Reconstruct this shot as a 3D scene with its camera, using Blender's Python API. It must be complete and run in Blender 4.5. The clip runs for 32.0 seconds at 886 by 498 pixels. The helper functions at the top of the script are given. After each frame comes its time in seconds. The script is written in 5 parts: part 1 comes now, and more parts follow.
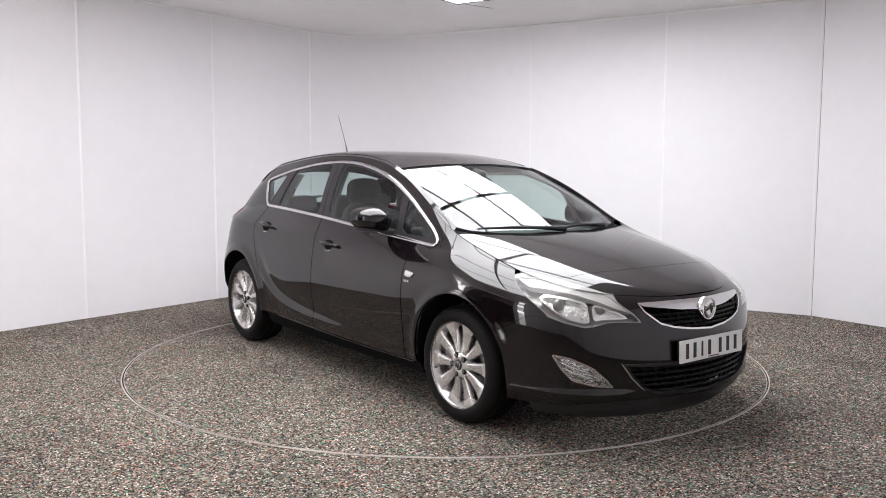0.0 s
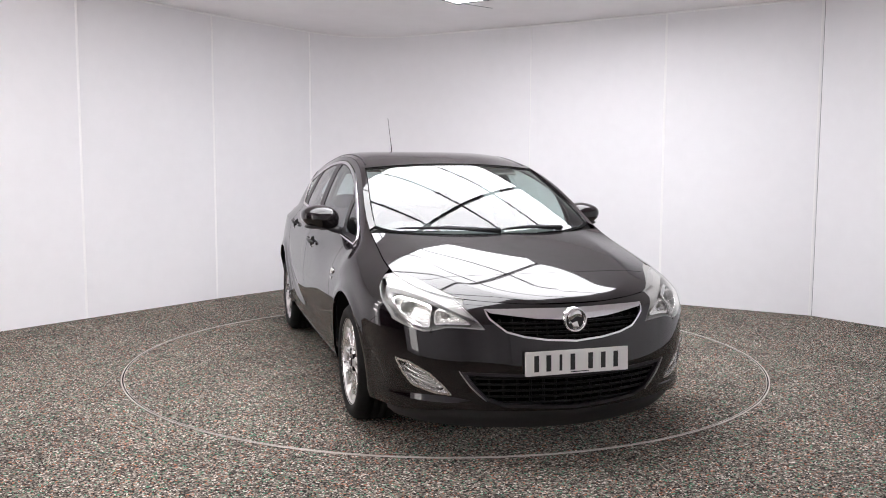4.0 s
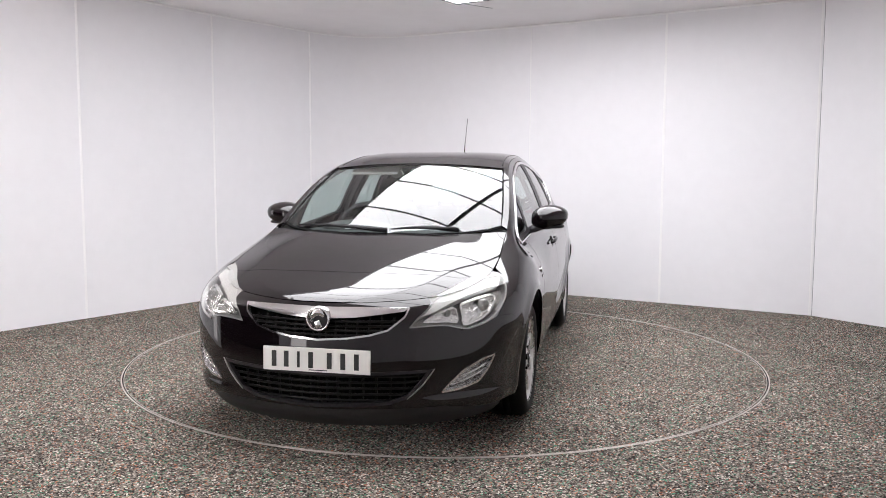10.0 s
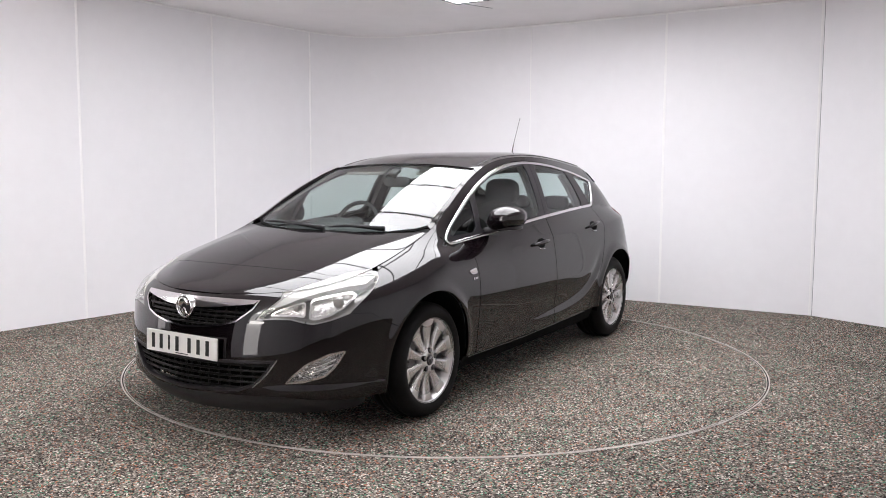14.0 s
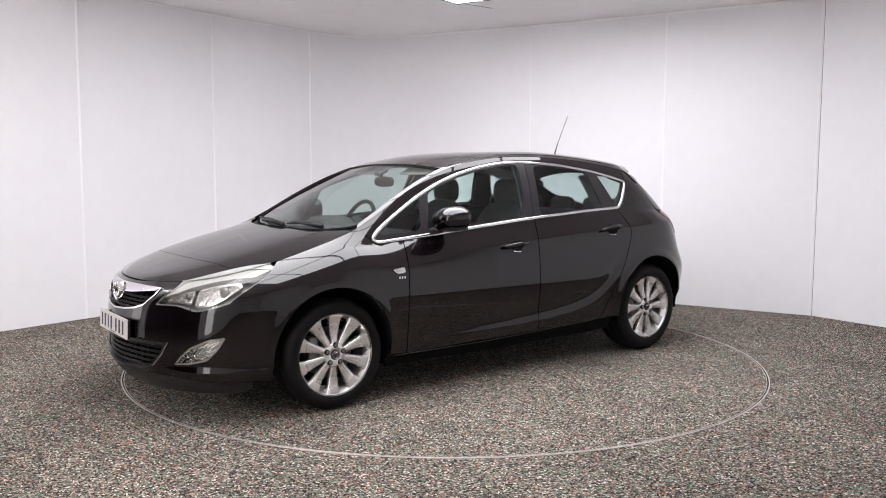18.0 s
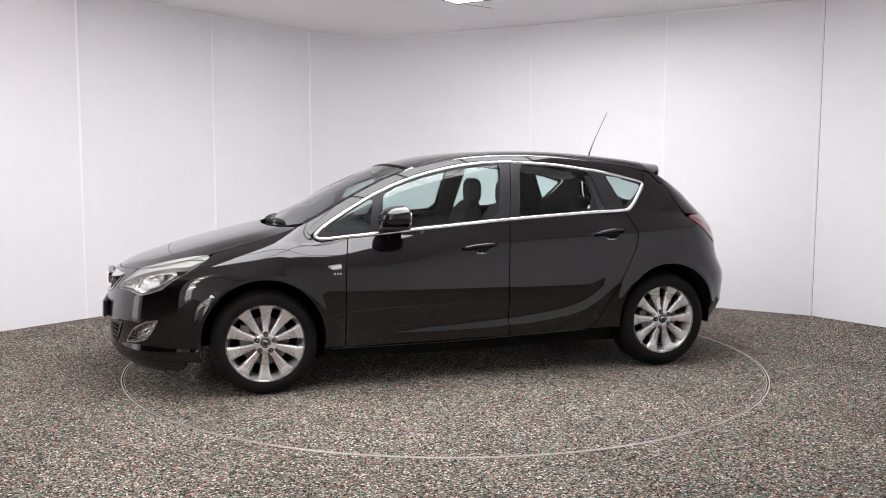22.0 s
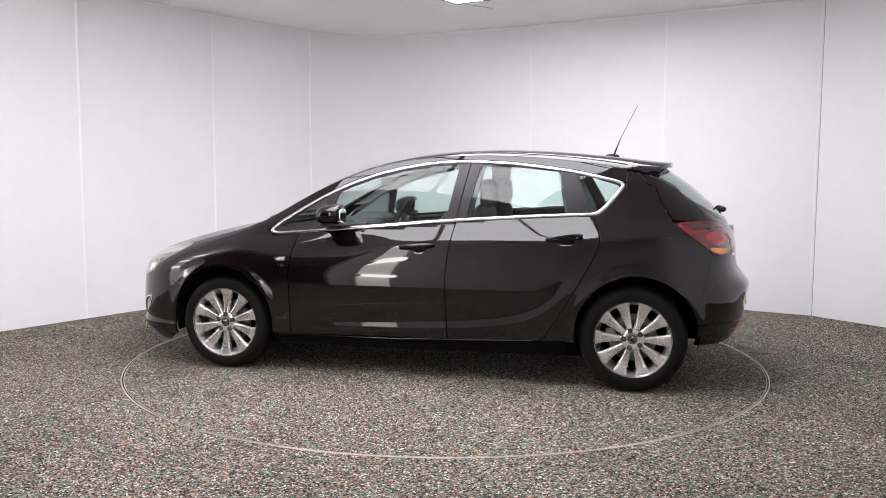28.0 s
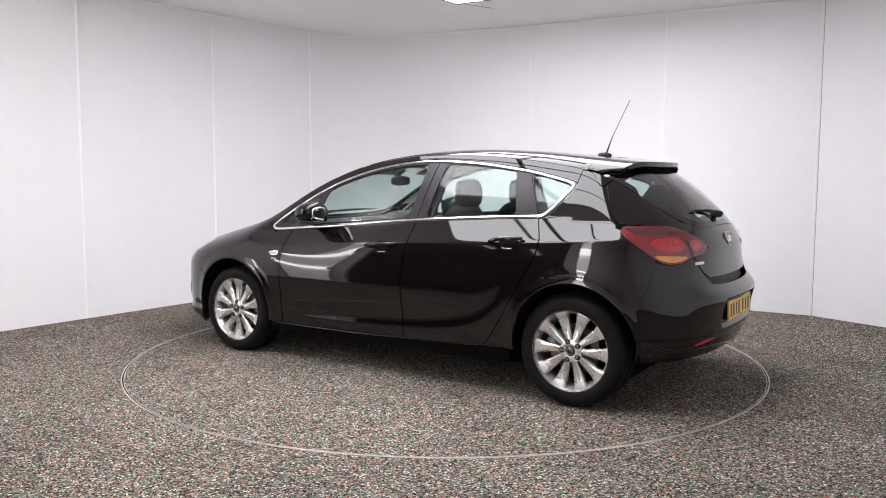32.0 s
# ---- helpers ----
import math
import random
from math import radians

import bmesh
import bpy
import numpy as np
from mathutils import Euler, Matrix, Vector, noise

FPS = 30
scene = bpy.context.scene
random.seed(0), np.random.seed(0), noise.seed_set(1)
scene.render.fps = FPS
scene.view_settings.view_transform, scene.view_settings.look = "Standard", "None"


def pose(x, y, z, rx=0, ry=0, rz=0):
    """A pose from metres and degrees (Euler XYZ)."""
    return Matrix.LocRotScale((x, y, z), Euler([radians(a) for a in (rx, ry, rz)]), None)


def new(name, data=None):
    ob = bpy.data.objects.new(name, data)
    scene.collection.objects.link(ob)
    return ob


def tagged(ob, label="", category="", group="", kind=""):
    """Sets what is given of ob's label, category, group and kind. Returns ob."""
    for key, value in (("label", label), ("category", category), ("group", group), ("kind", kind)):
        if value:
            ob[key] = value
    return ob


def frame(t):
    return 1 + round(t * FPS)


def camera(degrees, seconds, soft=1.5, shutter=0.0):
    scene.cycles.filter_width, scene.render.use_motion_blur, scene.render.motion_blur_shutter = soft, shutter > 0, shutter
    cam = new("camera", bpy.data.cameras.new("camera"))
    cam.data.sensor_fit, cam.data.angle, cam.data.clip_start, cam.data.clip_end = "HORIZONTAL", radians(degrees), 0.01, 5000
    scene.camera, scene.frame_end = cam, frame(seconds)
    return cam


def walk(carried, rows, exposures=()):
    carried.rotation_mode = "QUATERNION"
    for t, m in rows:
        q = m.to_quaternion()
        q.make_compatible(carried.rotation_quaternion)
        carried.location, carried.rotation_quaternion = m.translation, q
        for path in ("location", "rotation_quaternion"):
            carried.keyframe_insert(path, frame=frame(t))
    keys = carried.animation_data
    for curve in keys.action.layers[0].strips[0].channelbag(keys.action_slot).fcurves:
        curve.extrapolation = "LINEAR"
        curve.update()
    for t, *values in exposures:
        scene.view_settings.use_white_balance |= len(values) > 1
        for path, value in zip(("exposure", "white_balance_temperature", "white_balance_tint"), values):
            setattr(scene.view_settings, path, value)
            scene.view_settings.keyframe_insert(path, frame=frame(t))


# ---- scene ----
# ---- camera: it stands still on its tripod ----
EYE = (0.0, -5.944, 1.327)
cam = camera(56.38, 32.0, soft=0.95)
CAM_POSE = pose(EYE[0], EYE[1], EYE[2], 90 - 5.333, 0, 0.178) @ pose(0, 0, 0, 0, 0, 0.215)
walk(cam, [(0, CAM_POSE), (32, CAM_POSE)], exposures=[(0, 0.0), (32, 0.0)])

# ---- light: a closed hall, lit by its glowing ceiling field and two banks of tubes ----
world = bpy.data.worlds.new("world")
world.use_nodes = True
scene.world = world
world.node_tree.nodes["Background"].inputs[0].default_value = (0.5, 0.52, 0.55, 1)
world.node_tree.nodes["Background"].inputs[1].default_value = 0.05
PANEL_GLOW, TUBE_GLOW = 8.6, 19.0


# ---- materials ----
def node(tree, kind, **values):
    n = tree.nodes.new(kind)
    for key, value in values.items():
        if key in n.inputs:
            n.inputs[key].default_value = value
    return n


def material(name, base, rough=0.5, metal=0.0, coat=0.0, spots=0.0, scale=40.0, bump=0.0, bump_scale=200.0, rough_vary=0.0, spec=0.5, sheen=0.0, coat_ior=1.5, depth=0.002):
    """A procedural surface: a base colour varied at two scales, with fine relief and uneven gloss."""
    m = bpy.data.materials.new(name)
    m.use_nodes = True
    t = m.node_tree
    b = t.nodes["Principled BSDF"]
    b.inputs["Roughness"].default_value = rough
    b.inputs["Metallic"].default_value = metal
    b.inputs["Coat Weight"].default_value = coat
    b.inputs["Coat Roughness"].default_value = 0.035
    b.inputs["Coat IOR"].default_value = coat_ior
    b.inputs["Specular IOR Level"].default_value = spec
    b.inputs["Sheen Weight"].default_value = sheen
    b.inputs["Base Color"].default_value = (*base, 1)
    geo = t.nodes.new("ShaderNodeTexCoord")
    if spots:
        n1, n2 = node(t, "ShaderNodeTexNoise", Scale=scale, Detail=6.0), node(t, "ShaderNodeTexNoise", Scale=scale / 11, Detail=3.0)
        add = t.nodes.new("ShaderNodeMath")
        add.operation = "ADD"
        ramp = t.nodes.new("ShaderNodeMapRange")
        ramp.inputs["From Min"].default_value, ramp.inputs["From Max"].default_value = 0.6, 1.4
        ramp.inputs["To Min"].default_value, ramp.inputs["To Max"].default_value = 1 - spots, 1 + spots
        mix = t.nodes.new("ShaderNodeVectorMath")
        mix.operation = "SCALE"
        mix.inputs[0].default_value = base
        for n in (n1, n2):
            t.links.new(geo.outputs["Object"], n.inputs["Vector"])
        t.links.new(n1.outputs["Fac"], add.inputs[0])
        t.links.new(n2.outputs["Fac"], add.inputs[1])
        t.links.new(add.outputs[0], ramp.inputs["Value"])
        t.links.new(ramp.outputs[0], mix.inputs["Scale"])
        t.links.new(mix.outputs[0], b.inputs["Base Color"])
        if rough_vary:
            r2 = t.nodes.new("ShaderNodeMapRange")
            r2.inputs["From Min"].default_value, r2.inputs["From Max"].default_value = 0.35, 0.65
            r2.inputs["To Min"].default_value, r2.inputs["To Max"].default_value = rough - rough_vary, rough + rough_vary
            t.links.new(n2.outputs["Fac"], r2.inputs["Value"])
            t.links.new(r2.outputs[0], b.inputs["Roughness"])
    if bump:
        n3 = node(t, "ShaderNodeTexNoise", Scale=bump_scale, Detail=4.0)
        bm = node(t, "ShaderNodeBump", Strength=bump, Distance=depth)
        t.links.new(geo.outputs["Object"], n3.inputs["Vector"])
        t.links.new(n3.outputs["Fac"], bm.inputs["Height"])
        t.links.new(bm.outputs["Normal"], b.inputs["Normal"])
    return m


def glow(name, colour, strength):
    m = bpy.data.materials.new(name)
    m.use_nodes = True
    b = m.node_tree.nodes["Principled BSDF"]
    b.inputs["Base Color"].default_value = (0.8, 0.8, 0.8, 1)
    b.inputs["Emission Color"].default_value = (*colour, 1)
    b.inputs["Emission Strength"].default_value = strength
    return m


def clear(name, tint, mirror=0.08, rough=0.0):
    """A thin pane: it lets tinted light straight through and mirrors more the flatter it is looked along."""
    m = bpy.data.materials.new(name)
    m.use_nodes = True
    t = m.node_tree
    t.nodes.remove(t.nodes["Principled BSDF"])
    w = node(t, "ShaderNodeLayerWeight", Blend=0.5)
    p = t.nodes.new("ShaderNodeMath")
    p.operation = "POWER"
    p.inputs[1].default_value = 4.5
    r = t.nodes.new("ShaderNodeMapRange")
    r.inputs["To Min"].default_value, r.inputs["To Max"].default_value = mirror, 1.0
    a = node(t, "ShaderNodeBsdfTransparent", Color=(*tint, 1))
    g = node(t, "ShaderNodeBsdfGlossy", Color=(1, 1, 1, 1), Roughness=rough)
    mix = t.nodes.new("ShaderNodeMixShader")
    t.links.new(w.outputs["Facing"], p.inputs[0])
    t.links.new(p.outputs[0], r.inputs["Value"])
    t.links.new(r.outputs[0], mix.inputs[0])
    t.links.new(a.outputs[0], mix.inputs[1])
    t.links.new(g.outputs[0], mix.inputs[2])
    t.links.new(mix.outputs[0], t.nodes["Material Output"].inputs["Surface"])
    return m


def carpet_material():
    """Short looped carpet: light and dark flecks with a few coloured ones."""
    m = bpy.data.materials.new("flecked_carpet")
    m.use_nodes = True
    t = m.node_tree
    b = t.nodes["Principled BSDF"]
    b.inputs["Roughness"].default_value = 0.95
    b.inputs["Specular IOR Level"].default_value = 0.15
    geo = t.nodes.new("ShaderNodeTexCoord")
    warp = node(t, "ShaderNodeTexNoise", Scale=90.0, Detail=2.0)
    add = t.nodes.new("ShaderNodeMixRGB")
    add.inputs[0].default_value = 0.012
    t.links.new(geo.outputs["Object"], warp.inputs["Vector"])
    t.links.new(geo.outputs["Object"], add.inputs[1])
    t.links.new(warp.outputs["Color"], add.inputs[2])
    cells = node(t, "ShaderNodeTexVoronoi", Scale=142.0)
    t.links.new(add.outputs[0], cells.inputs["Vector"])
    split = t.nodes.new("ShaderNodeSeparateColor")
    t.links.new(cells.outputs["Color"], split.inputs[0])
    ramp = t.nodes.new("ShaderNodeValToRGB")
    ramp.color_ramp.interpolation = "CONSTANT"
    stops = [(0.0, (0.018, 0.015, 0.014)), (0.27, (0.08, 0.068, 0.06)), (0.48, (0.18, 0.156, 0.135)), (0.72, (0.34, 0.3, 0.262)),
             (0.845, (0.66, 0.595, 0.54)), (0.9, (0.4, 0.15, 0.085)), (0.945, (0.08, 0.25, 0.16))]
    for i, (p, c) in enumerate(stops):
        e = ramp.color_ramp.elements[i] if i < 2 else ramp.color_ramp.elements.new(p)
        e.position, e.color = p, (*c, 1)
    t.links.new(split.outputs[0], ramp.inputs[0])
    wide = node(t, "ShaderNodeTexNoise", Scale=1.7, Detail=4.0)
    wear = t.nodes.new("ShaderNodeMapRange")
    wear.inputs["From Min"].default_value, wear.inputs["From Max"].default_value = 0.3, 0.7
    wear.inputs["To Min"].default_value, wear.inputs["To Max"].default_value = 0.82, 1.15
    t.links.new(geo.outputs["Object"], wide.inputs["Vector"])
    t.links.new(wide.outputs["Fac"], wear.inputs["Value"])
    mul = t.nodes.new("ShaderNodeVectorMath")
    mul.operation = "SCALE"
    t.links.new(ramp.outputs[0], mul.inputs[0])
    t.links.new(wear.outputs[0], mul.inputs["Scale"])
    t.links.new(mul.outputs[0], b.inputs["Base Color"])
    bm = node(t, "ShaderNodeBump", Strength=0.6, Distance=0.004)
    t.links.new(cells.outputs["Distance"], bm.inputs["Height"])
    t.links.new(bm.outputs["Normal"], b.inputs["Normal"])
    return m


WALL = material("white_wall_panel", (0.875, 0.868, 0.893), 0.5, spots=0.02, scale=9.0, bump=0.05, bump_scale=160.0, rough_vary=0.08)
STRIP = material("joint_strip", (0.95, 0.945, 0.95), 0.3)
JOINT = material("joint_shadow", (0.3, 0.3, 0.31), 0.7)
CEILING = material("ceiling_board", (0.93, 0.91, 0.92), 0.8, spots=0.03, scale=5.0, bump=0.06)
CARPET = carpet_material()
RING = material("brushed_ring", (0.5, 0.46, 0.43), 0.4, metal=0.6, spots=0.25, scale=60.0)
# near-black walls: the side hall's lack of light put into their colour
HALL_SHADE = material("hall_shade", (0.03, 0.03, 0.032), 0.8, spots=0.2, scale=6.0)
FRAME = material("light_frame", (0.05, 0.05, 0.055), 0.5)
GLOW = glow("light_diffuser", (0.973, 0.963, 1.0), PANEL_GLOW)
TUBE = glow("light_tube", (1.0, 0.95, 0.92), TUBE_GLOW)
TUBE_DIM = glow("dim_tube", (1.0, 0.93, 0.93), 14.0)
BOARD_DIM = glow("dim_board", (1.0, 0.93, 0.94), 1.8)
BOARD_GLOW = glow("board_diffuser", (1.0, 0.95, 0.94), 4.5)
HALL_TUBE = glow("hall_tube", (1.0, 0.97, 0.93), 3.0)
PAINT = material("black_paint", (0.004, 0.002, 0.003), 0.35, coat=1.0, spots=0.2, scale=900.0, spec=0.02, coat_ior=1.53)
CHROME = material("chrome", (0.7, 0.69, 0.7), 0.12, metal=1.0, spots=0.04, scale=30.0)
SATIN = material("satin_black_trim", (0.02, 0.018, 0.021), 0.36, spots=0.15, scale=60.0, spec=0.3)
PLASTIC = material("black_plastic", (0.014, 0.014, 0.015), 0.5, spots=0.2, scale=80.0, bump=0.15, bump_scale=700.0, spec=0.25)
CHIN = material("grey_plastic", (0.03, 0.028, 0.029), 0.45, spots=0.15, scale=70.0, bump=0.1, bump_scale=700.0, spec=0.25)
GRILLEBLACK = material("grille_black", (0.007, 0.0065, 0.0065), 0.4, spots=0.2, scale=80.0, spec=0.15)
# besides the underbody, it paints shade at the sill, wheel bolts and handle cups
VOID = material("underbody_and_shade_black", (0.005, 0.005, 0.005), 0.9, spec=0.08, spots=0.3, scale=20.0)
RUBBER = material("tyre_rubber", (0.0075, 0.007, 0.007), 0.6, spots=0.3, scale=50.0, bump=0.2, bump_scale=300.0, spec=0.14)
ALLOY = material("silver_alloy", (0.68, 0.665, 0.66), 0.28, metal=0.8, spots=0.06, scale=25.0, rough_vary=0.06)
STEEL = material("brake_steel", (0.2, 0.19, 0.19), 0.45, metal=0.9, spots=0.3, scale=30.0)
# tint darkened to stand for the dim cabin behind the front quarter pane
DARKENED = clear("darkened_glass", (0.24, 0.27, 0.27), 0.05)
REARGLASS = clear("rear_glass", (0.66, 0.74, 0.73), 0.1)
GLASS = clear("tinted_glass", (0.79, 0.905, 0.88), 0.042)
SCREEN = clear("windscreen_glass", (0.76, 0.84, 0.82), 0.075)
LENS = clear("lamp_lens", (0.93, 0.94, 0.94), 0.03)
LAMPSILVER = material("lamp_silver", (0.8, 0.79, 0.77), 0.18, metal=0.85, spots=0.1, scale=25.0)
LAMPMIRROR = material("lamp_mirror", (0.8, 0.79, 0.78), 0.08, metal=1.0, bump=1.0, bump_scale=45.0, depth=0.012)
LAMPGREY = material("lamp_grey", (0.27, 0.26, 0.25), 0.3, metal=0.6, spots=0.1, scale=30.0)
LAMPWHITE = material("lamp_white", (0.44, 0.43, 0.41), 0.35, spots=0.08, scale=30.0)
LAMPTOP = material("frosted_lens", (0.37, 0.365, 0.355), 0.35, coat=0.2, spots=0.08, scale=30.0, coat_ior=1.4)
RED = material("red_lens", (0.17, 0.007, 0.012), 0.12, coat=1.0, spots=0.2, scale=30.0)
REDBRIGHT = material("red_reflector", (0.5, 0.018, 0.022), 0.15, coat=1.0, spots=0.25, scale=160.0)
REDMID = material("red_diffuser", (0.42, 0.012, 0.016), 0.14, coat=1.0, spots=0.3, scale=60.0)
DARKRED = material("smoked_red_lens", (0.05, 0.006, 0.009), 0.1, coat=1.0)
AMBER = material("amber_lens", (0.75, 0.26, 0.03), 0.15, coat=1.0, spots=0.15, scale=120.0)
PLATE = material("white_plate", (0.8, 0.79, 0.77), 0.35, spots=0.03, scale=30.0)
YELLOW = material("yellow_plate", (0.72, 0.44, 0.05), 0.35, spots=0.04, scale=30.0)
INK = material("plate_black", (0.012, 0.012, 0.012), 0.4)
FABRIC = material("seat_fabric", (0.028, 0.027, 0.028), 0.9, spots=0.25, scale=90.0, bump=0.3, bump_scale=500.0, sheen=0.2)
TRIM = material("cabin_plastic", (0.03, 0.03, 0.031), 0.6, spots=0.15, scale=60.0, bump=0.2, bump_scale=600.0)
LINER = material("headliner", (0.42, 0.41, 0.385), 0.9, spots=0.05, scale=60.0)
MIRROR = material("mirror_glass", (0.85, 0.86, 0.87), 0.02, metal=1.0)


# ---- the car's skin as smooth functions: x forward, y to the left, z up, origin midway between the axles ----
def spline(*points):
    """A natural cubic spline through a few (x, y) points, straight beyond its ends."""
    xs = np.array([p[0] for p in points], float)
    ys = np.array([p[1] for p in points], float)
    order = np.argsort(xs)
    xs, ys = xs[order], ys[order]
    n, h = len(xs), np.diff(xs)
    a, b = np.eye(n), np.zeros(n)
    for i in range(1, n - 1):
        a[i, i - 1], a[i, i], a[i, i + 1] = h[i - 1], 2 * (h[i - 1] + h[i]), h[i]
        b[i] = 6 * ((ys[i + 1] - ys[i]) / h[i] - (ys[i] - ys[i - 1]) / h[i - 1])
    m = np.linalg.solve(a, b)

    def value(x):
        x = np.asarray(x, float)
        i = np.clip(np.searchsorted(xs, x) - 1, 0, n - 2)
        c = np.clip(x, xs[0], xs[-1])
        l, r, w = c - xs[i], xs[i + 1] - c, h[i]
        v = (m[i] * r ** 3 + m[i + 1] * l ** 3) / (6 * w) + (ys[i] / w - m[i] * w / 6) * r + (ys[i + 1] / w - m[i + 1] * w / 6) * l
        s0 = (ys[1] - ys[0]) / h[0] - h[0] * (2 * m[0] + m[1]) / 6
        s1 = (ys[-1] - ys[-2]) / h[-1] + h[-1] * (2 * m[-1] + m[-2]) / 6
        return v + np.where(x < xs[0], (x - xs[0]) * s0, 0) + np.where(x > xs[-1], (x - xs[-1]) * s1, 0)
    return value


WHEEL_X, WHEEL_R = (1.321, -1.36), 0.325
ARCHES = ((1.328, 0.33, 0.362), (-1.378, 0.345, 0.368))   # middle and radius of the wheel arches
NOSE = spline((0.12, 2.15), (0.2, 2.235), (0.3, 2.262), (0.45, 2.267), (0.55, 2.255), (0.66, 2.224), (0.72, 2.175), (0.8, 2.045), (1.0, 1.7))
TAIL = spline((0.1, 1.86), (0.2, 1.995), (0.34, 2.06), (0.5, 2.074), (0.63, 2.068), (0.72, 2.025), (0.9, 2.0), (1.0, 1.955), (1.08, 1.885), (1.2, 1.76), (1.35, 1.58))
RAIL = spline((2.2, 0.715), (2.0, 0.745), (1.8, 0.79), (1.6, 0.84), (1.4, 0.895), (1.2, 0.955), (1.02, 1.03), (0.85, 1.125), (0.67, 1.222), (0.48, 1.305), (0.3, 1.362),
              (0.1, 1.402), (-0.2, 1.43), (-0.5, 1.432), (-0.85, 1.41), (-1.2, 1.365), (-1.45, 1.3), (-1.65, 1.19), (-1.82, 1.07), (-1.95, 0.99))
BELT = spline((-1.9, 1.0), (-1.5, 1.05), (-1.1, 1.06), (-0.79, 1.046), (-0.25, 1.009), (0.29, 0.962), (0.69, 0.93), (1.0, 0.91), (1.3, 0.9))
Y_BELT = spline((2.2, 0.86), (1.66, 0.80), (1.3, 0.76), (1.0, 0.768), (0.5, 0.785), (0.0, 0.787), (-0.6, 0.78), (-1.1, 0.76), (-1.9, 0.77))
Y_RAIL = spline((2.2, 0.84), (1.66, 0.775), (1.3, 0.715), (1.0, 0.70), (0.67, 0.655), (0.3, 0.60), (-0.2, 0.575), (-0.8, 0.575), (-1.3, 0.60), (-1.6, 0.66), (-1.9, 0.74))
LIP = spline((1.0, 0.292), (0.6, 0.302), (-0.2, 0.342), (-0.6, 0.388), (-0.8, 0.458), (-0.95, 0.575))
CREASE = spline((0.4, 0.85), (0.1, 0.865), (-0.25, 0.885), (-1.1, 0.922), (-1.55, 0.955), (-1.9, 0.985))
X_FRONT, X_REAR, N_F, M_F, N_R, M_R = 0.9, -1.1, 5.4, 1.65, 5.0, 2.4


def bell(v, w):
    return np.exp(-(v / w) ** 2)


def half_width(x, z):
    """Half the body's width at a place along it and a height, before its ends draw in."""
    zr = RAIL(x)
    zb = np.minimum(BELT(x), zr - 0.012)
    yb = np.where(zb < BELT(x), Y_RAIL(x) + 0.01, Y_BELT(x))
    d = 0.61 - z
    low = 0.902 - 0.085 * (0.5 * (d + np.sqrt(d * d + 0.0009)) - 0.01) - 0.045 * np.clip((0.35 - z) / 0.2, 0, 2) ** 2
    mid = 0.902 - (0.902 - yb) * np.clip((z - 0.6) / (zb - 0.6), 0, 1) ** (2 + 1.5 / (1 + np.exp(-(x - 0.85) / 0.1)))
    # a sharp shoulder crease along doors and quarter panel
    zc = np.minimum(CREASE(x), zb - 0.03)
    under = 0.902 - 0.045 * np.clip((z - 0.6) / (zc - 0.6), 0, 1.5) ** 1.6
    over = 0.857 - (0.857 - yb) * (z - zc) / (zb - zc)
    share = 1 / (1 + np.exp((x - 0.27) / 0.07)) / (1 + np.exp(-(x + 1.72) / 0.05))
    mid = mid + share * (0.5 * (under + over - np.sqrt((under - over) ** 2 + 0.0025 ** 2)) - mid)
    q = np.clip((z - zb) / (zr - zb), 0, 1.5)
    top = yb - (yb - Y_RAIL(x)) * (0.75 * q + 0.25 * q ** 3)
    # the wing's top rolls over evenly into the bonnet
    wing = 0.902 - (0.902 - Y_RAIL(x)) * np.clip((z - 0.6) / (zr - 0.6), 0, 1.3) ** 4.0
    front = 1 / (1 + np.exp(-(x - 1.12) / 0.06))
    y = np.where(z < 0.6, low, np.where(z < zb, mid, top) * (1 - front) + wing * front)
    doors = 1 / (1 + np.exp(-(x + 0.97) / 0.04)) / (1 + np.exp((x - 0.78) / 0.05))
    y = y - 0.0075 * doors * bell(z - LIP(x) - 0.072, 0.05) + 0.004 * doors * bell(z - LIP(x) + 0.015, 0.035)
    for wx, wz, wr in ARCHES:
        r = np.hypot(x - wx, z - wz)
        y = y + 0.012 * bell(r - wr - 0.008, 0.04)
    return y


def end_share(x, z):
    """How far past the straight sides a place lies: 0 there, 1 at the nose or tail."""
    front = np.clip((x - X_FRONT) / (NOSE(z) - X_FRONT), 0, 1)
    rear = np.clip((x - X_REAR) / (-TAIL(z) - X_REAR), 0, 1)
    return front, rear


def side_y(x, z):
    x, z = np.asarray(x, float), np.asarray(z, float)
    f, r = end_share(x, z)
    return half_width(x, z) * (1 - f ** N_F) ** (1 / M_F) * (1 - r ** N_R) ** (1 / M_R)


def front_point(s, z):
    """s: 0 at the nose's middle, 1 where the sides run straight."""
    s, z = np.asarray(s, float), np.asarray(z, float)
    c, n = np.cos(s * np.pi / 2), np.sin(s * np.pi / 2)
    x = X_FRONT + (NOSE(z) - X_FRONT) * np.maximum(c, 0) ** (2 / N_F)
    return np.stack([x, half_width(x, z) * n ** (2 / M_F), z + 0 * s], -1)


def rear_point(s, z):
    s, z = np.asarray(s, float), np.asarray(z, float)
    c, n = np.cos(s * np.pi / 2), np.sin(s * np.pi / 2)
    x = X_REAR + (-TAIL(z) - X_REAR) * np.maximum(c, 0) ** (2 / N_R)
    return np.stack([x, half_width(x, z) * n ** (2 / M_R), z + 0 * s], -1)


def side_point(x, z):
    x, z = np.asarray(x, float), np.asarray(z, float)
    return np.stack([x, side_y(x, z), z + 0 * x], -1)


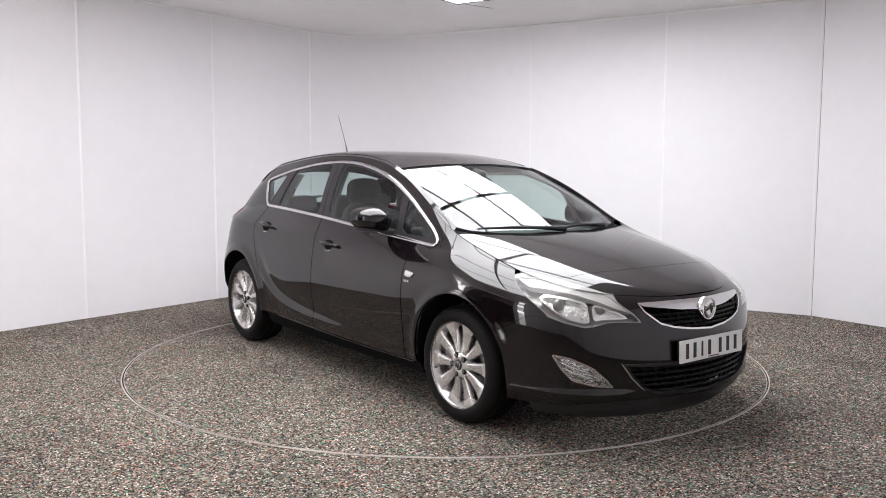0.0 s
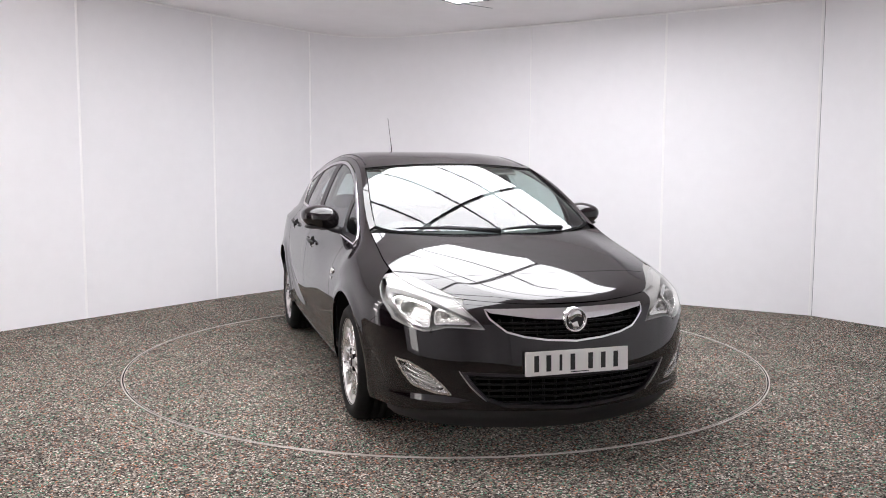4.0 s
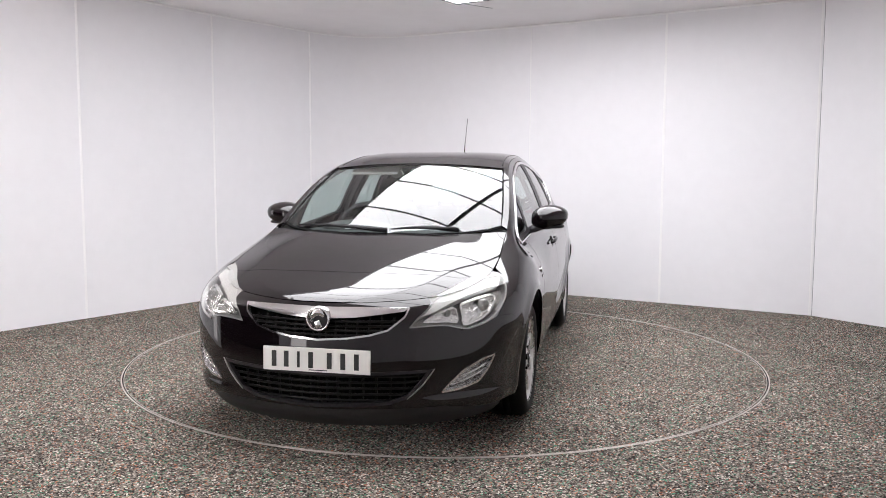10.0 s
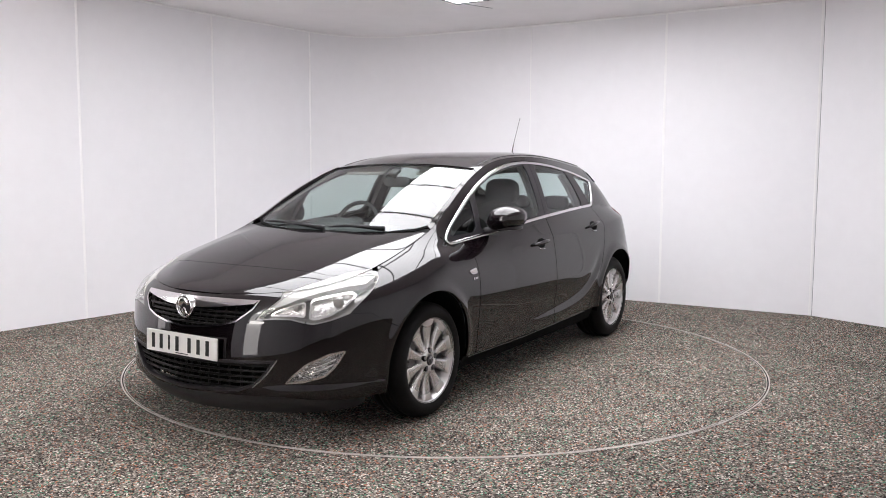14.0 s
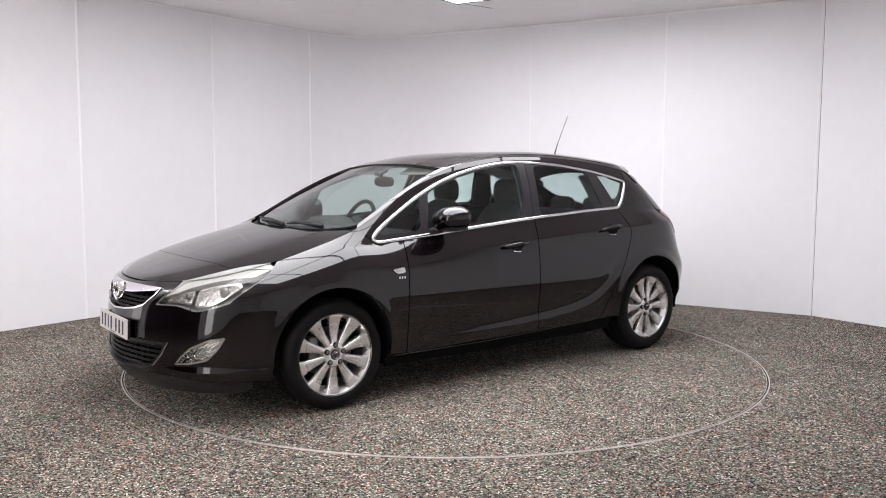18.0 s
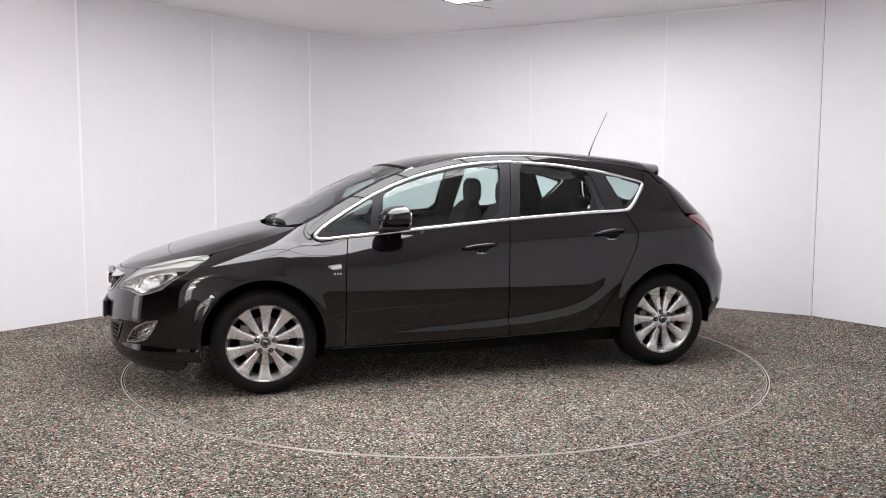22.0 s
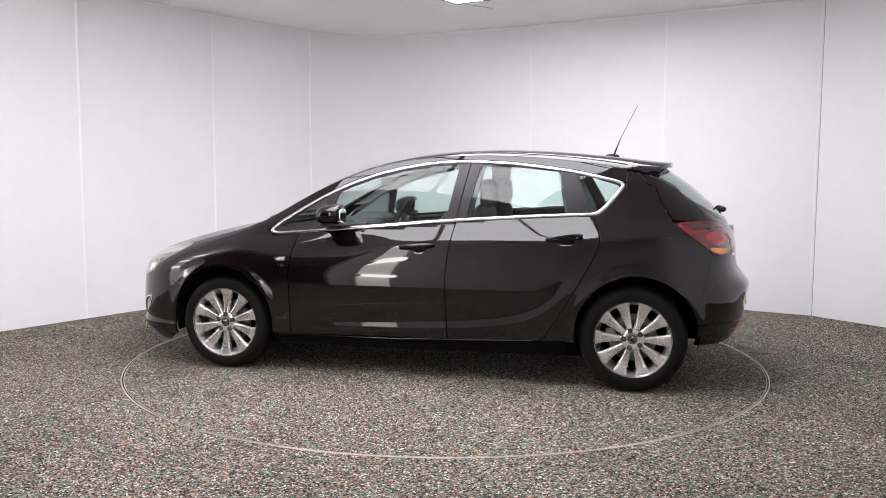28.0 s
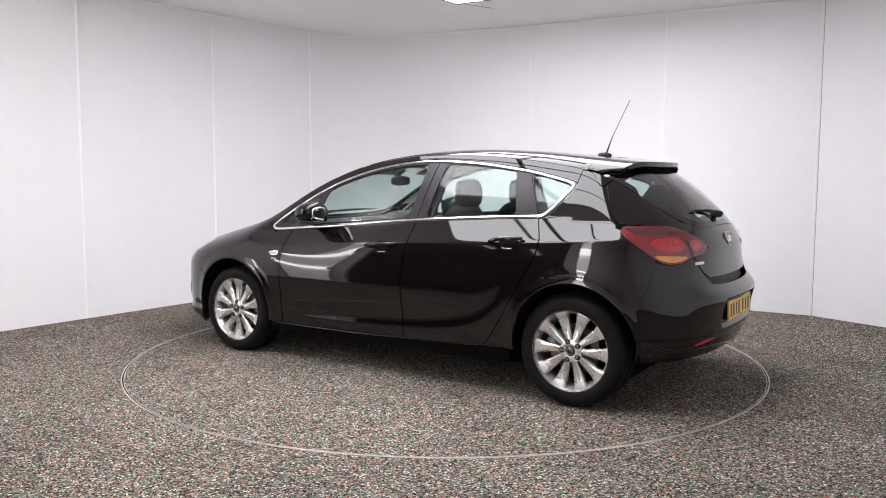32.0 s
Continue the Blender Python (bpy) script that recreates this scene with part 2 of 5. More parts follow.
HOOD_Z = spline((2.2, 0.69), (2.165, 0.722), (2.12, 0.747), (2.06, 0.769), (2.0, 0.788), (1.8, 0.848), (1.6, 0.902), (1.4, 0.948), (1.2, 0.985), (1.05, 1.005))
SCREEN_Z = spline((1.25, 0.955), (1.0, 1.092), (0.8, 1.198), (0.6, 1.297), (0.42, 1.375), (0.3, 1.42))
ROOF_Z = spline((0.5, 1.365), (0.42, 1.381), (0.2, 1.428), (0.0, 1.457), (-0.3, 1.474), (-0.6, 1.474), (-0.9, 1.46), (-1.2, 1.434), (-1.45, 1.402), (-1.7, 1.362))
GLASS_Z = spline((-1.4, 1.43), (-1.58, 1.338), (-1.75, 1.218), (-1.88, 1.098), (-1.97, 1.0))


def top_point(centre, k):
    """A skin over the car between its two rails, whose height along the middle is centre(x)."""
    def point(x, y):
        x, y = np.asarray(x, float), np.asarray(y, float)
        zr = np.minimum(RAIL(x), centre(x))
        edge = np.maximum(side_y(x, zr), 0.05)
        return np.stack([x + 0 * y, y, centre(x) - (centre(x) - zr) * np.minimum(np.abs(y) / edge, 1.1) ** (k(x) if callable(k) else k)], -1)
    return point


def screen_point(x, y):
    """The windscreen: evenly bowed across."""
    x, y = np.asarray(x, float), np.asarray(y, float)
    return np.stack([x + 0 * y, y + 0 * x, SCREEN_Z(x) - (0.065 + 0.136 * (x - 0.8)) * (x - 0.42) * (x - 1.23) - 0.156 * y ** 2], -1)


pillar_point = top_point(SCREEN_Z, 5.0)


def hood_point(x, y):
    """The bonnet: a faint fold along its middle and a crease towards each wing."""
    x, y = np.asarray(x, float), np.asarray(y, float)
    mid = HOOD_Z(x)
    zr = np.minimum(RAIL(x), mid)
    r = np.minimum(np.abs(y) / np.maximum(side_y(x, zr), 0.05), 1.1)
    d = r - 0.74
    fall = 0.66 * r ** 3 + 0.34 * 0.5 * (d + np.sqrt(d * d + 0.0006)) / 0.2605
    return np.stack([x + 0 * y, y + 0 * x, mid - (mid - zr) * fall + 0.0018 * (np.exp(-np.abs(y) / 0.16) - 1) * (1 - r)], -1)


glass_point = top_point(GLASS_Z, 2.6)


def roof_point(x, y):
    """The roof: bowed across like the windscreen at its front, flatter behind, rolling over at its rails."""
    x, y = np.asarray(x, float), np.asarray(y, float)
    mid = ROOF_Z(x)
    zr = np.minimum(RAIL(x), mid)
    edge = np.maximum(side_y(x, zr), 0.05)
    w = np.clip((x + 0.6) / 1.0, 0, 1)
    w = 0.108 * w * w * (3 - 2 * w)
    fall = np.maximum(mid - w * edge ** 2 - zr, 0.004)
    r = np.minimum(np.abs(y) / edge, 1.1)
    return np.stack([x + 0 * y, y + 0 * x, mid - w * y ** 2 - fall * r ** 7.5], -1)


def s_of_x(x, z, point=front_point):
    lo, hi = 0.0, 1.0
    for _ in range(40):
        mid = (lo + hi) / 2
        lo, hi = (mid, hi) if abs(point(mid, z)[0]) > abs(x) else (lo, mid)
    return lo


# ---- building tools ----
from mathutils.geometry import delaunay_2d_cdt

CAR_AT = (0.0272, -0.1002, 0.0)   # the car's middle, from the turntable's axis


def part(name, mesh, mat, parent=None, label="", at=None):
    ob = new(name, mesh)
    if mat is not None:
        mesh.materials.clear()
        mesh.materials.append(mat)
    if parent is not None:
        ob.parent = parent
    if at is not None:
        ob.location = at
    if label:
        tagged(ob, label)
    return ob


def to_mesh(name, bm, smooth=True):
    bmesh.ops.recalc_face_normals(bm, faces=bm.faces)
    me = bpy.data.meshes.new(name)
    bm.to_mesh(me)
    bm.free()
    for p in me.polygons:
        p.use_smooth = smooth
    return me


def inside(poly, pts):
    """Which of pts lie in the polygon."""
    x, y = pts[:, 0], pts[:, 1]
    res = np.zeros(len(pts), bool)
    a, b = poly, np.roll(poly, -1, 0)
    for (x0, y0), (x1, y1) in zip(a, b):
        if y0 != y1:
            res ^= ((y0 > y) != (y1 > y)) & (x < (x1 - x0) * (y - y0) / (y1 - y0) + x0)
    return res


def dense(poly, step, scale):
    """The outline with no edge longer than step."""
    out = []
    for p, q in zip(poly, np.roll(poly, -1, 0)):
        n = max(1, int(math.ceil(np.hypot(*((q - p) * scale)) / step)))
        out += [p + (q - p) * i / n for i in range(n)]
    return np.array(out)


def soften(poly, times=2, share=0.22):
    """Cut the corners of an outline round."""
    p = np.array(poly, float)
    for _ in range(times):
        q = np.roll(p, -1, 0)
        p = np.stack([p + (q - p) * share, q - (q - p) * share], 1).reshape(-1, 2)
    return p


def inset(poly, d, scale=(1, 1)):
    """The outline moved inwards by d metres."""
    sc = np.array(scale, float)
    p = np.array(poly, float) * sc
    a, b = np.roll(p, 1, 0), np.roll(p, -1, 0)
    area = 0.5 * np.sum(p[:, 0] * b[:, 1] - b[:, 0] * p[:, 1])
    t1, t2 = p - a, b - p
    t1 /= np.linalg.norm(t1, axis=1)[:, None] + 1e-9
    t2 /= np.linalg.norm(t2, axis=1)[:, None] + 1e-9
    n1, n2 = np.stack([-t1[:, 1], t1[:, 0]], 1), np.stack([-t2[:, 1], t2[:, 0]], 1)
    n = n1 + n2
    n /= np.maximum(np.sum(n * n1, axis=1), 0.35)[:, None]
    return (p + n * d * (1 if area > 0 else -1)) / sc


def skin_mesh(name, point, outline, holes=(), step=0.022, scale=(1, 1), lift=0.0, edge=0.012, flip=False, away=(0, 0, 0.55), fine=None):
    """A panel: the part of a skin within an outline, with true skin normals and turned-in edges."""
    sc = np.array(scale, float)
    rims = [dense(np.array(o, float), fine or step, sc) for o in (outline, *holes)]
    pts, edges = [], []
    for r in rims:
        k = len(pts)
        pts += [tuple(v * sc) for v in r]
        edges += [(k + i, k + (i + 1) % len(r)) for i in range(len(r))]
    lo, hi = rims[0].min(0) * sc, rims[0].max(0) * sc
    gx, gy = np.meshgrid(np.arange(lo[0], hi[0], step), np.arange(lo[1], hi[1], step * 0.87))
    gx = gx + (np.arange(gx.shape[0]) % 2)[:, None] * step / 2
    grid = np.stack([gx.ravel(), gy.ravel()], 1)
    if point is side_point:
        # rows of points that keep the shoulder crease crisp
        xs = np.arange(max(lo[0], -1.75), min(hi[0], 0.42), 0.016)
        rows = [np.stack([xs, CREASE(xs) + d], 1) for d in (-0.012, -0.005, -0.0015, 0.0015, 0.005, 0.012)] if len(xs) else []
        if rows:
            grid = grid[~((np.abs(grid[:, 1] - CREASE(grid[:, 0])) < 0.02) & (grid[:, 0] < 0.42) & (grid[:, 0] > -1.75))]
            lines = np.concatenate(rows)
        else:
            lines = np.zeros((0, 2))
    else:
        lines = np.zeros((0, 2))
    ok = inside(rims[0] * sc, grid)
    for r in rims[1:]:
        ok &= ~inside(r * sc, grid)
    grid = grid[ok]
    on = inside(rims[0] * sc, lines) if len(lines) else np.zeros(0, bool)
    for r in rims[1:]:
        on &= ~inside(r * sc, lines)
    lines = lines[on]
    if len(lines):
        rim = np.array(pts)
        lines = lines[np.array([np.linalg.norm(rim - q, axis=1).min() > 0.006 for q in lines])]
    if len(grid):
        rim = np.array(pts)
        near = np.full(len(grid), 9.0)
        for i in range(0, len(rim), 64):
            near = np.minimum(near, np.linalg.norm(grid[:, None] - rim[None, i:i + 64], axis=2).min(1))
        grid = grid[near > step * 0.45]
    grid = np.concatenate([grid, lines])
    verts = [Vector(p) for p in pts] + [Vector(p) for p in grid]
    res = delaunay_2d_cdt(verts, edges, [], 0, 1e-7)
    uv = np.array([tuple(v) for v in res[0]])
    tris = np.array([f for f in res[2]])
    mid = uv[tris].mean(1)
    ok = inside(rims[0] * sc, mid)
    for r in rims[1:]:
        ok &= ~inside(r * sc, mid)
    tris = tris[ok]
    used = np.unique(tris)
    index = np.full(len(uv), -1)
    index[used] = np.arange(len(used))
    uv, tris = uv[used] / sc, index[tris]
    p = point(uv[:, 0], uv[:, 1])
    e = 1e-4
    nrm = np.cross(point(uv[:, 0] + e, uv[:, 1]) - point(uv[:, 0] - e, uv[:, 1]), point(uv[:, 0], uv[:, 1] + e) - point(uv[:, 0], uv[:, 1] - e))
    nrm /= np.linalg.norm(nrm, axis=1)[:, None] + 1e-12
    if np.mean(np.sum(nrm * (p - np.array(away)), 1)) < 0:
        nrm = -nrm
    p = p + nrm * lift
    f = np.cross(p[tris[:, 1]] - p[tris[:, 0]], p[tris[:, 2]] - p[tris[:, 0]])
    turn = np.sum(f * nrm[tris[:, 0]], 1) < 0
    tris[turn] = tris[turn][:, ::-1]
    faces = [tuple(int(i) for i in t) for t in tris]
    allp, alln = list(p), list(nrm)
    if edge:
        seen = {}
        for a, b, c in faces:
            for i, j in ((a, b), (b, c), (c, a)):
                seen[(i, j)] = 1
        border = [k for k in seen if (k[1], k[0]) not in seen]
        top, low = {}, {}
        for i, j in border:
            for k in (i, j):
                if k not in top:
                    top[k] = len(allp)
                    allp.append(p[k])
                    alln.append(np.zeros(3))
                    low[k] = len(allp)
                    allp.append(p[k] - nrm[k] * edge)
                    alln.append(np.zeros(3))
            faces.append((top[j], top[i], low[i], low[j]))
    allp, alln = np.array(allp), np.array(alln)
    if flip:
        allp, alln = allp * (1, -1, 1), alln * (1, -1, 1)
        faces = [f[::-1] for f in faces]
    me = bpy.data.meshes.new(name)
    me.from_pydata([tuple(v) for v in allp], [], faces)
    for q in me.polygons:
        q.use_smooth = True
    me.normals_split_custom_set_from_vertices([tuple(v) for v in alln])
    return me


def both(name, point, outline, mat, parent, label="", at=None, **kw):
    """The panel on the left and its mirror image on the right."""
    return [part(name, skin_mesh(name, point, outline, flip=f, **kw), mat, parent, label, at) for f in (False, True)]


def box(bm, centre, size, turn=(0, 0, 0), bevel=0.0):
    """A bevelled block added to bm."""
    m = Matrix.Translation(centre) @ Euler([radians(a) for a in turn]).to_matrix().to_4x4() @ Matrix.Diagonal((*size, 1))
    made = bmesh.ops.create_cube(bm, size=1.0, matrix=m)["verts"]
    if bevel:
        edges = {e for v in made for e in v.link_edges}
        bmesh.ops.bevel(bm, geom=list(edges), offset=bevel, segments=2, affect="EDGES", profile=0.6)


def lathe(bm, profile, n=48, axis="Y", centre=(0, 0, 0), closed=False):
    """Turn a (radius, along) profile round an axis through centre."""
    rings = []
    for r, a in profile:
        ring = []
        for i in range(n):
            w = 2 * math.pi * i / n
            u, v = r * math.cos(w), r * math.sin(w)
            co = (u, a, v) if axis == "Y" else (a, u, v) if axis == "X" else (u, v, a)
            ring.append(bm.verts.new(Vector(co) + Vector(centre)))
        rings.append(ring)
    pairs = list(zip(rings, rings[1:])) + ([(rings[-1], rings[0])] if closed else [])
    for r0, r1 in pairs:
        for i in range(n):
            bm.faces.new((r0[i], r0[(i + 1) % n], r1[(i + 1) % n], r1[i]))
    return rings


def tube(bm, path, radius, n=8, flat=1.0):
    """A round rod along a path of points; radius a number or one for each point."""
    path = [Vector(p) for p in path]
    rings = []
    for i, p in enumerate(path):
        d = (path[min(i + 1, len(path) - 1)] - path[max(i - 1, 0)]).normalized()
        s = d.cross(Vector((0, 0, 1)))
        if s.length < 1e-3:
            s = Vector((1, 0, 0))
        s.normalize()
        u = s.cross(d)
        r = radius[i] if isinstance(radius, (list, tuple)) else radius
        rings.append([bm.verts.new(p + s * math.cos(2 * math.pi * k / n) * r + u * math.sin(2 * math.pi * k / n) * r * flat) for k in range(n)])
    for r0, r1 in zip(rings, rings[1:]):
        for k in range(n):
            bm.faces.new((r0[k], r0[(k + 1) % n], r1[(k + 1) % n], r1[k]))
    bm.faces.new(rings[0])
    bm.faces.new(rings[-1][::-1])


def blob(bm, centre, size, power=2.5, n=24, m=14, squash=None):
    """A closed rounded form, from egg to cushion."""
    def sg(v, e):
        return math.copysign(abs(v) ** e, v)
    e = 2 / power
    rows = []
    for j in range(1, m):
        a = math.pi * j / m - math.pi / 2
        row = []
        for i in range(n):
            b = 2 * math.pi * i / n
            p = Vector((size[0] * sg(math.cos(a), e) * sg(math.cos(b), e), size[1] * sg(math.cos(a), e) * sg(math.sin(b), e), size[2] * sg(math.sin(a), e)))
            if squash:
                p = squash(p)
            row.append(bm.verts.new(p + Vector(centre)))
        rows.append(row)
    ends = []
    for s in (-1, 1):
        p = Vector((0, 0, s * size[2]))
        ends.append(bm.verts.new((squash(p) if squash else p) + Vector(centre)))
    for r0, r1 in zip(rows, rows[1:]):
        for i in range(n):
            bm.faces.new((r0[i], r0[(i + 1) % n], r1[(i + 1) % n], r1[i]))
    for i in range(n):
        bm.faces.new((ends[0], rows[0][(i + 1) % n], rows[0][i]))
        bm.faces.new((ends[1], rows[-1][i], rows[-1][(i + 1) % n]))


def arc(cx, cz, r, a0, a1, n=24):
    """Points on a circle from angle a0 to a1, in degrees."""
    return [(cx + r * math.cos(radians(a0 + (a1 - a0) * i / n)), cz + r * math.sin(radians(a0 + (a1 - a0) * i / n))) for i in range(n + 1)]


def along(curve, x0, x1, n=16, drop=0.0):
    return [(x0 + (x1 - x0) * i / n, float(curve(x0 + (x1 - x0) * i / n)) - drop) for i in range(n + 1)]


# ---- the hall ----
HIGH, TABLE_R = 2.912, 2.207


def plan_line():
    """The wall's line on the floor, from the near left round the far rounded corner to the near right."""
    left = [(-3.8, 0.6), (-3.23, 1.4), (-2.385, 2.6), (-1.56, 3.62)]
    curve = [(-1.56, 3.62), (-1.42, 3.755), (-1.27, 3.865), (-1.1, 3.94), (-0.92, 3.98), (-0.74, 3.98), (-0.55, 3.94), (-0.36, 3.86), (-0.16, 3.755)]
    right = [(-0.16, 3.755), (0.92, 3.2), (2.19, 2.45), (3.42, 1.71), (3.83, 1.1)]
    return left, curve, right


def wall_slab(name, line, z0, z1, thick, mat, parent, smooth=False):
    """An upright slab that follows a line on the floor; its inner face lies on the line."""
    bm = bmesh.new()
    pts = [Vector((x, y, 0)) for x, y in line]
    outs = []
    for i, p in enumerate(pts):
        d = (pts[min(i + 1, len(pts) - 1)] - pts[max(i - 1, 0)]).normalized()
        outs.append(Vector((-d.y, d.x, 0)))
    rows = []
    for p, o in zip(pts, outs):
        rows.append([bm.verts.new(v) for v in (p + Vector((0, 0, z0)), p + Vector((0, 0, z1)), p + o * thick + Vector((0, 0, z1)), p + o * thick + Vector((0, 0, z0)))])
    for a, b in zip(rows, rows[1:]):
        for k in range(4):
            bm.faces.new((a[k], a[(k + 1) % 4], b[(k + 1) % 4], b[k]))
    bm.faces.new(rows[0])
    bm.faces.new(rows[-1][::-1])
    if smooth:
        bmesh.ops.recalc_face_normals(bm, faces=bm.faces)
        bmesh.ops.split_edges(bm, edges=[e for e in bm.edges if len(e.link_faces) == 2 and e.calc_face_angle(0) > 1.0])
    me = to_mesh(name, bm, smooth)
    return part(name, me, mat, parent)


def strip_at(name, x, y, parent, width=0.016, mat=STRIP, out=0.004, z0=0.0, z1=HIGH):
    bm = bmesh.new()
    a = math.degrees(math.atan2(y + 5.9, x)) - 90
    box(bm, (x, y, (z0 + z1) / 2), (width, out * 2, z1 - z0), (0, 0, a), 0.0015)
    return part(name, to_mesh(name, bm, False), mat, parent)


def hall():
    left, curve, right = plan_line()
    far = tagged(new("wall_far"), "white panelled wall with a rounded corner and pale joint strips", "wall", kind="structure")
    for a, b in zip(left, left[1:]):
        wall_slab("panel", [a, b], 0, HIGH, 0.1, WALL, far)
    wall_slab("corner_panel", curve, 0, HIGH, 0.1, WALL, far, True)
    for a, b in zip(right, right[1:]):
        wall_slab("panel", [a, b], 0, HIGH, 0.1, WALL, far)
    for x, y in left[1:]:
        strip_at("joint_strip", x, y, far, 0.026)
    for x, y in right[2:3]:
        strip_at("joint_strip", x, y, far, 0.022)
    strip_at("joint_strip", right[1][0], right[1][1], far, 0.01)
    x, y = right[3]
    strip_at("joint_strip", x - 0.012, y + 0.006, far, 0.02)
    strip_at("joint_gap", x + 0.006, y - 0.004, far, 0.007, JOINT)
    # cornice at the ceiling
    for line in (left, curve, right):
        shift = [(px * 0.997, py * 0.997) for px, py in line]
        wall_slab("cornice", shift, HIGH - 0.02, HIGH - 0.002, 0.012, STRIP, far, True)
    near = tagged(new("wall_near"), "white panelled walls round the camera's end of the hall", "wall", kind="structure")
    door_a, door_b = (-3.88, -1.52), (-2.56, -3.33)
    wall_slab("panel", [door_a, (-4.37, -0.85), (-4.32, 0.15), left[0]], 0, HIGH, 0.1, WALL, near, True)
    wall_slab("panel", [right[-1], (4.1, 0.2), (4.15, -0.75), (3.9, -1.5)], 0, HIGH, 0.1, WALL, near, True)
    wall_slab("panel", [(3.9, -1.5), (0.9, -5.6)], 0, HIGH, 0.1, WALL, near)
    wall_slab("panel", [(0.9, -5.6), (0.75, -6.1), (0.3, -6.45), (-0.3, -6.45), (-0.75, -6.1), (-0.9, -5.6)], 0, HIGH, 0.1, WALL, near, True)
    wall_slab("panel", [(-0.9, -5.6), door_b], 0, HIGH, 0.1, WALL, near)
    wall_slab("lintel", [door_b, door_a], 2.62, HIGH, 0.1, WALL, near)
    side = tagged(new("wall_side_room"), "side hall beyond the entrance, its lack of light coloured into near-black walls", "wall", kind="structure")
    wall_slab("panel", [(-2.7, -3.6), (-3.6, -6.6), (-8.4, -6.6), (-8.4, 0.4), (-4.62, 0.4), (-4.58, -0.98)], 0, HIGH, 0.1, HALL_SHADE, side)
    # floor with a round hole for the turntable
    bm = bmesh.new()
    n = 160
    inner = [bm.verts.new((TABLE_R * math.cos(2 * math.pi * i / n), TABLE_R * math.sin(2 * math.pi * i / n), 0)) for i in range(n)]
    outer = []
    for i in range(n):
        c, s = math.cos(2 * math.pi * i / n), math.sin(2 * math.pi * i / n)
        k = 9.5 / max(abs(c), abs(s))
        outer.append(bm.verts.new((c * k, s * k, 0)))
    for i in range(n):
        bm.faces.new((inner[i], inner[(i + 1) % n], outer[(i + 1) % n], outer[i]))
    tagged(part("floor", to_mesh("floor", bm, False), CARPET), "grey flecked short-pile carpet floor", "floor", kind="structure")
    bm = bmesh.new()
    lathe(bm, [(TABLE_R - 0.005, 0.0005), (TABLE_R - 0.004, 0.003), (TABLE_R + 0.003, 0.003), (TABLE_R + 0.004, 0.0005)], 200, "Z")
    tagged(part("trim_ring", to_mesh("trim_ring", bm, False), RING), "thin pale metal ring round the turntable", "trim", kind="structure")
    bm = bmesh.new()
    for a, b in ((-8.6, 4.5),):
        v = [bm.verts.new(p) for p in ((a, -7.6, HIGH), (b, -7.6, HIGH), (b, 4.3, HIGH), (a, 4.3, HIGH), (a, -7.6, HIGH + 0.1), (b, -7.6, HIGH + 0.1), (b, 4.3, HIGH + 0.1), (a, 4.3, HIGH + 0.1))]
        for f in ((0, 1, 2, 3), (4, 7, 6, 5), (0, 4, 5, 1), (1, 5, 6, 2), (2, 6, 7, 3), (3, 7, 4, 0)):
            bm.faces.new([v[i] for i in f])
    tagged(part("ceiling", to_mesh("ceiling", bm, False), CEILING), "plain white ceiling", "ceiling", kind="structure")
    # slot in the ceiling
    bm = bmesh.new()
    box(bm, (0.3, 2.16, HIGH - 0.001), (0.36, 0.012, 0.004), (0, 0, 37))
    tagged(part("trim_slot", to_mesh("trim_slot", bm, False), JOINT), "thin dark slot in the ceiling", "trim", kind="structure")


def turntable():
    bm = bmesh.new()
    lathe(bm, [(0.001, 0.0), (0.6, 0.0), (1.3, 0.0), (TABLE_R - 0.012, 0.0), (TABLE_R - 0.012, -0.05)], 160, "Z")
    ob = part("turntable", to_mesh("turntable", bm, False), CARPET)
    bm = bmesh.new()
    lathe(bm, [(TABLE_R - 0.017, 0.0005), (TABLE_R - 0.016, 0.002), (TABLE_R - 0.013, 0.002), (TABLE_R - 0.0125, 0.0005)], 200, "Z")
    part("edge_trim", to_mesh("edge_trim", bm, False), RING, ob)
    return tagged(ob, "carpeted round turntable set flush in the floor", "turntable")


# the glowing ceiling field: its far corner, and the two ways along its edges
FIELD_AT, FIELD_TURN, FIELD_ROWS, FIELD_COLS, CELL, BAR = (0.1, 1.93), 35.0, 6, 2, (0.652, 1.231), 0.022


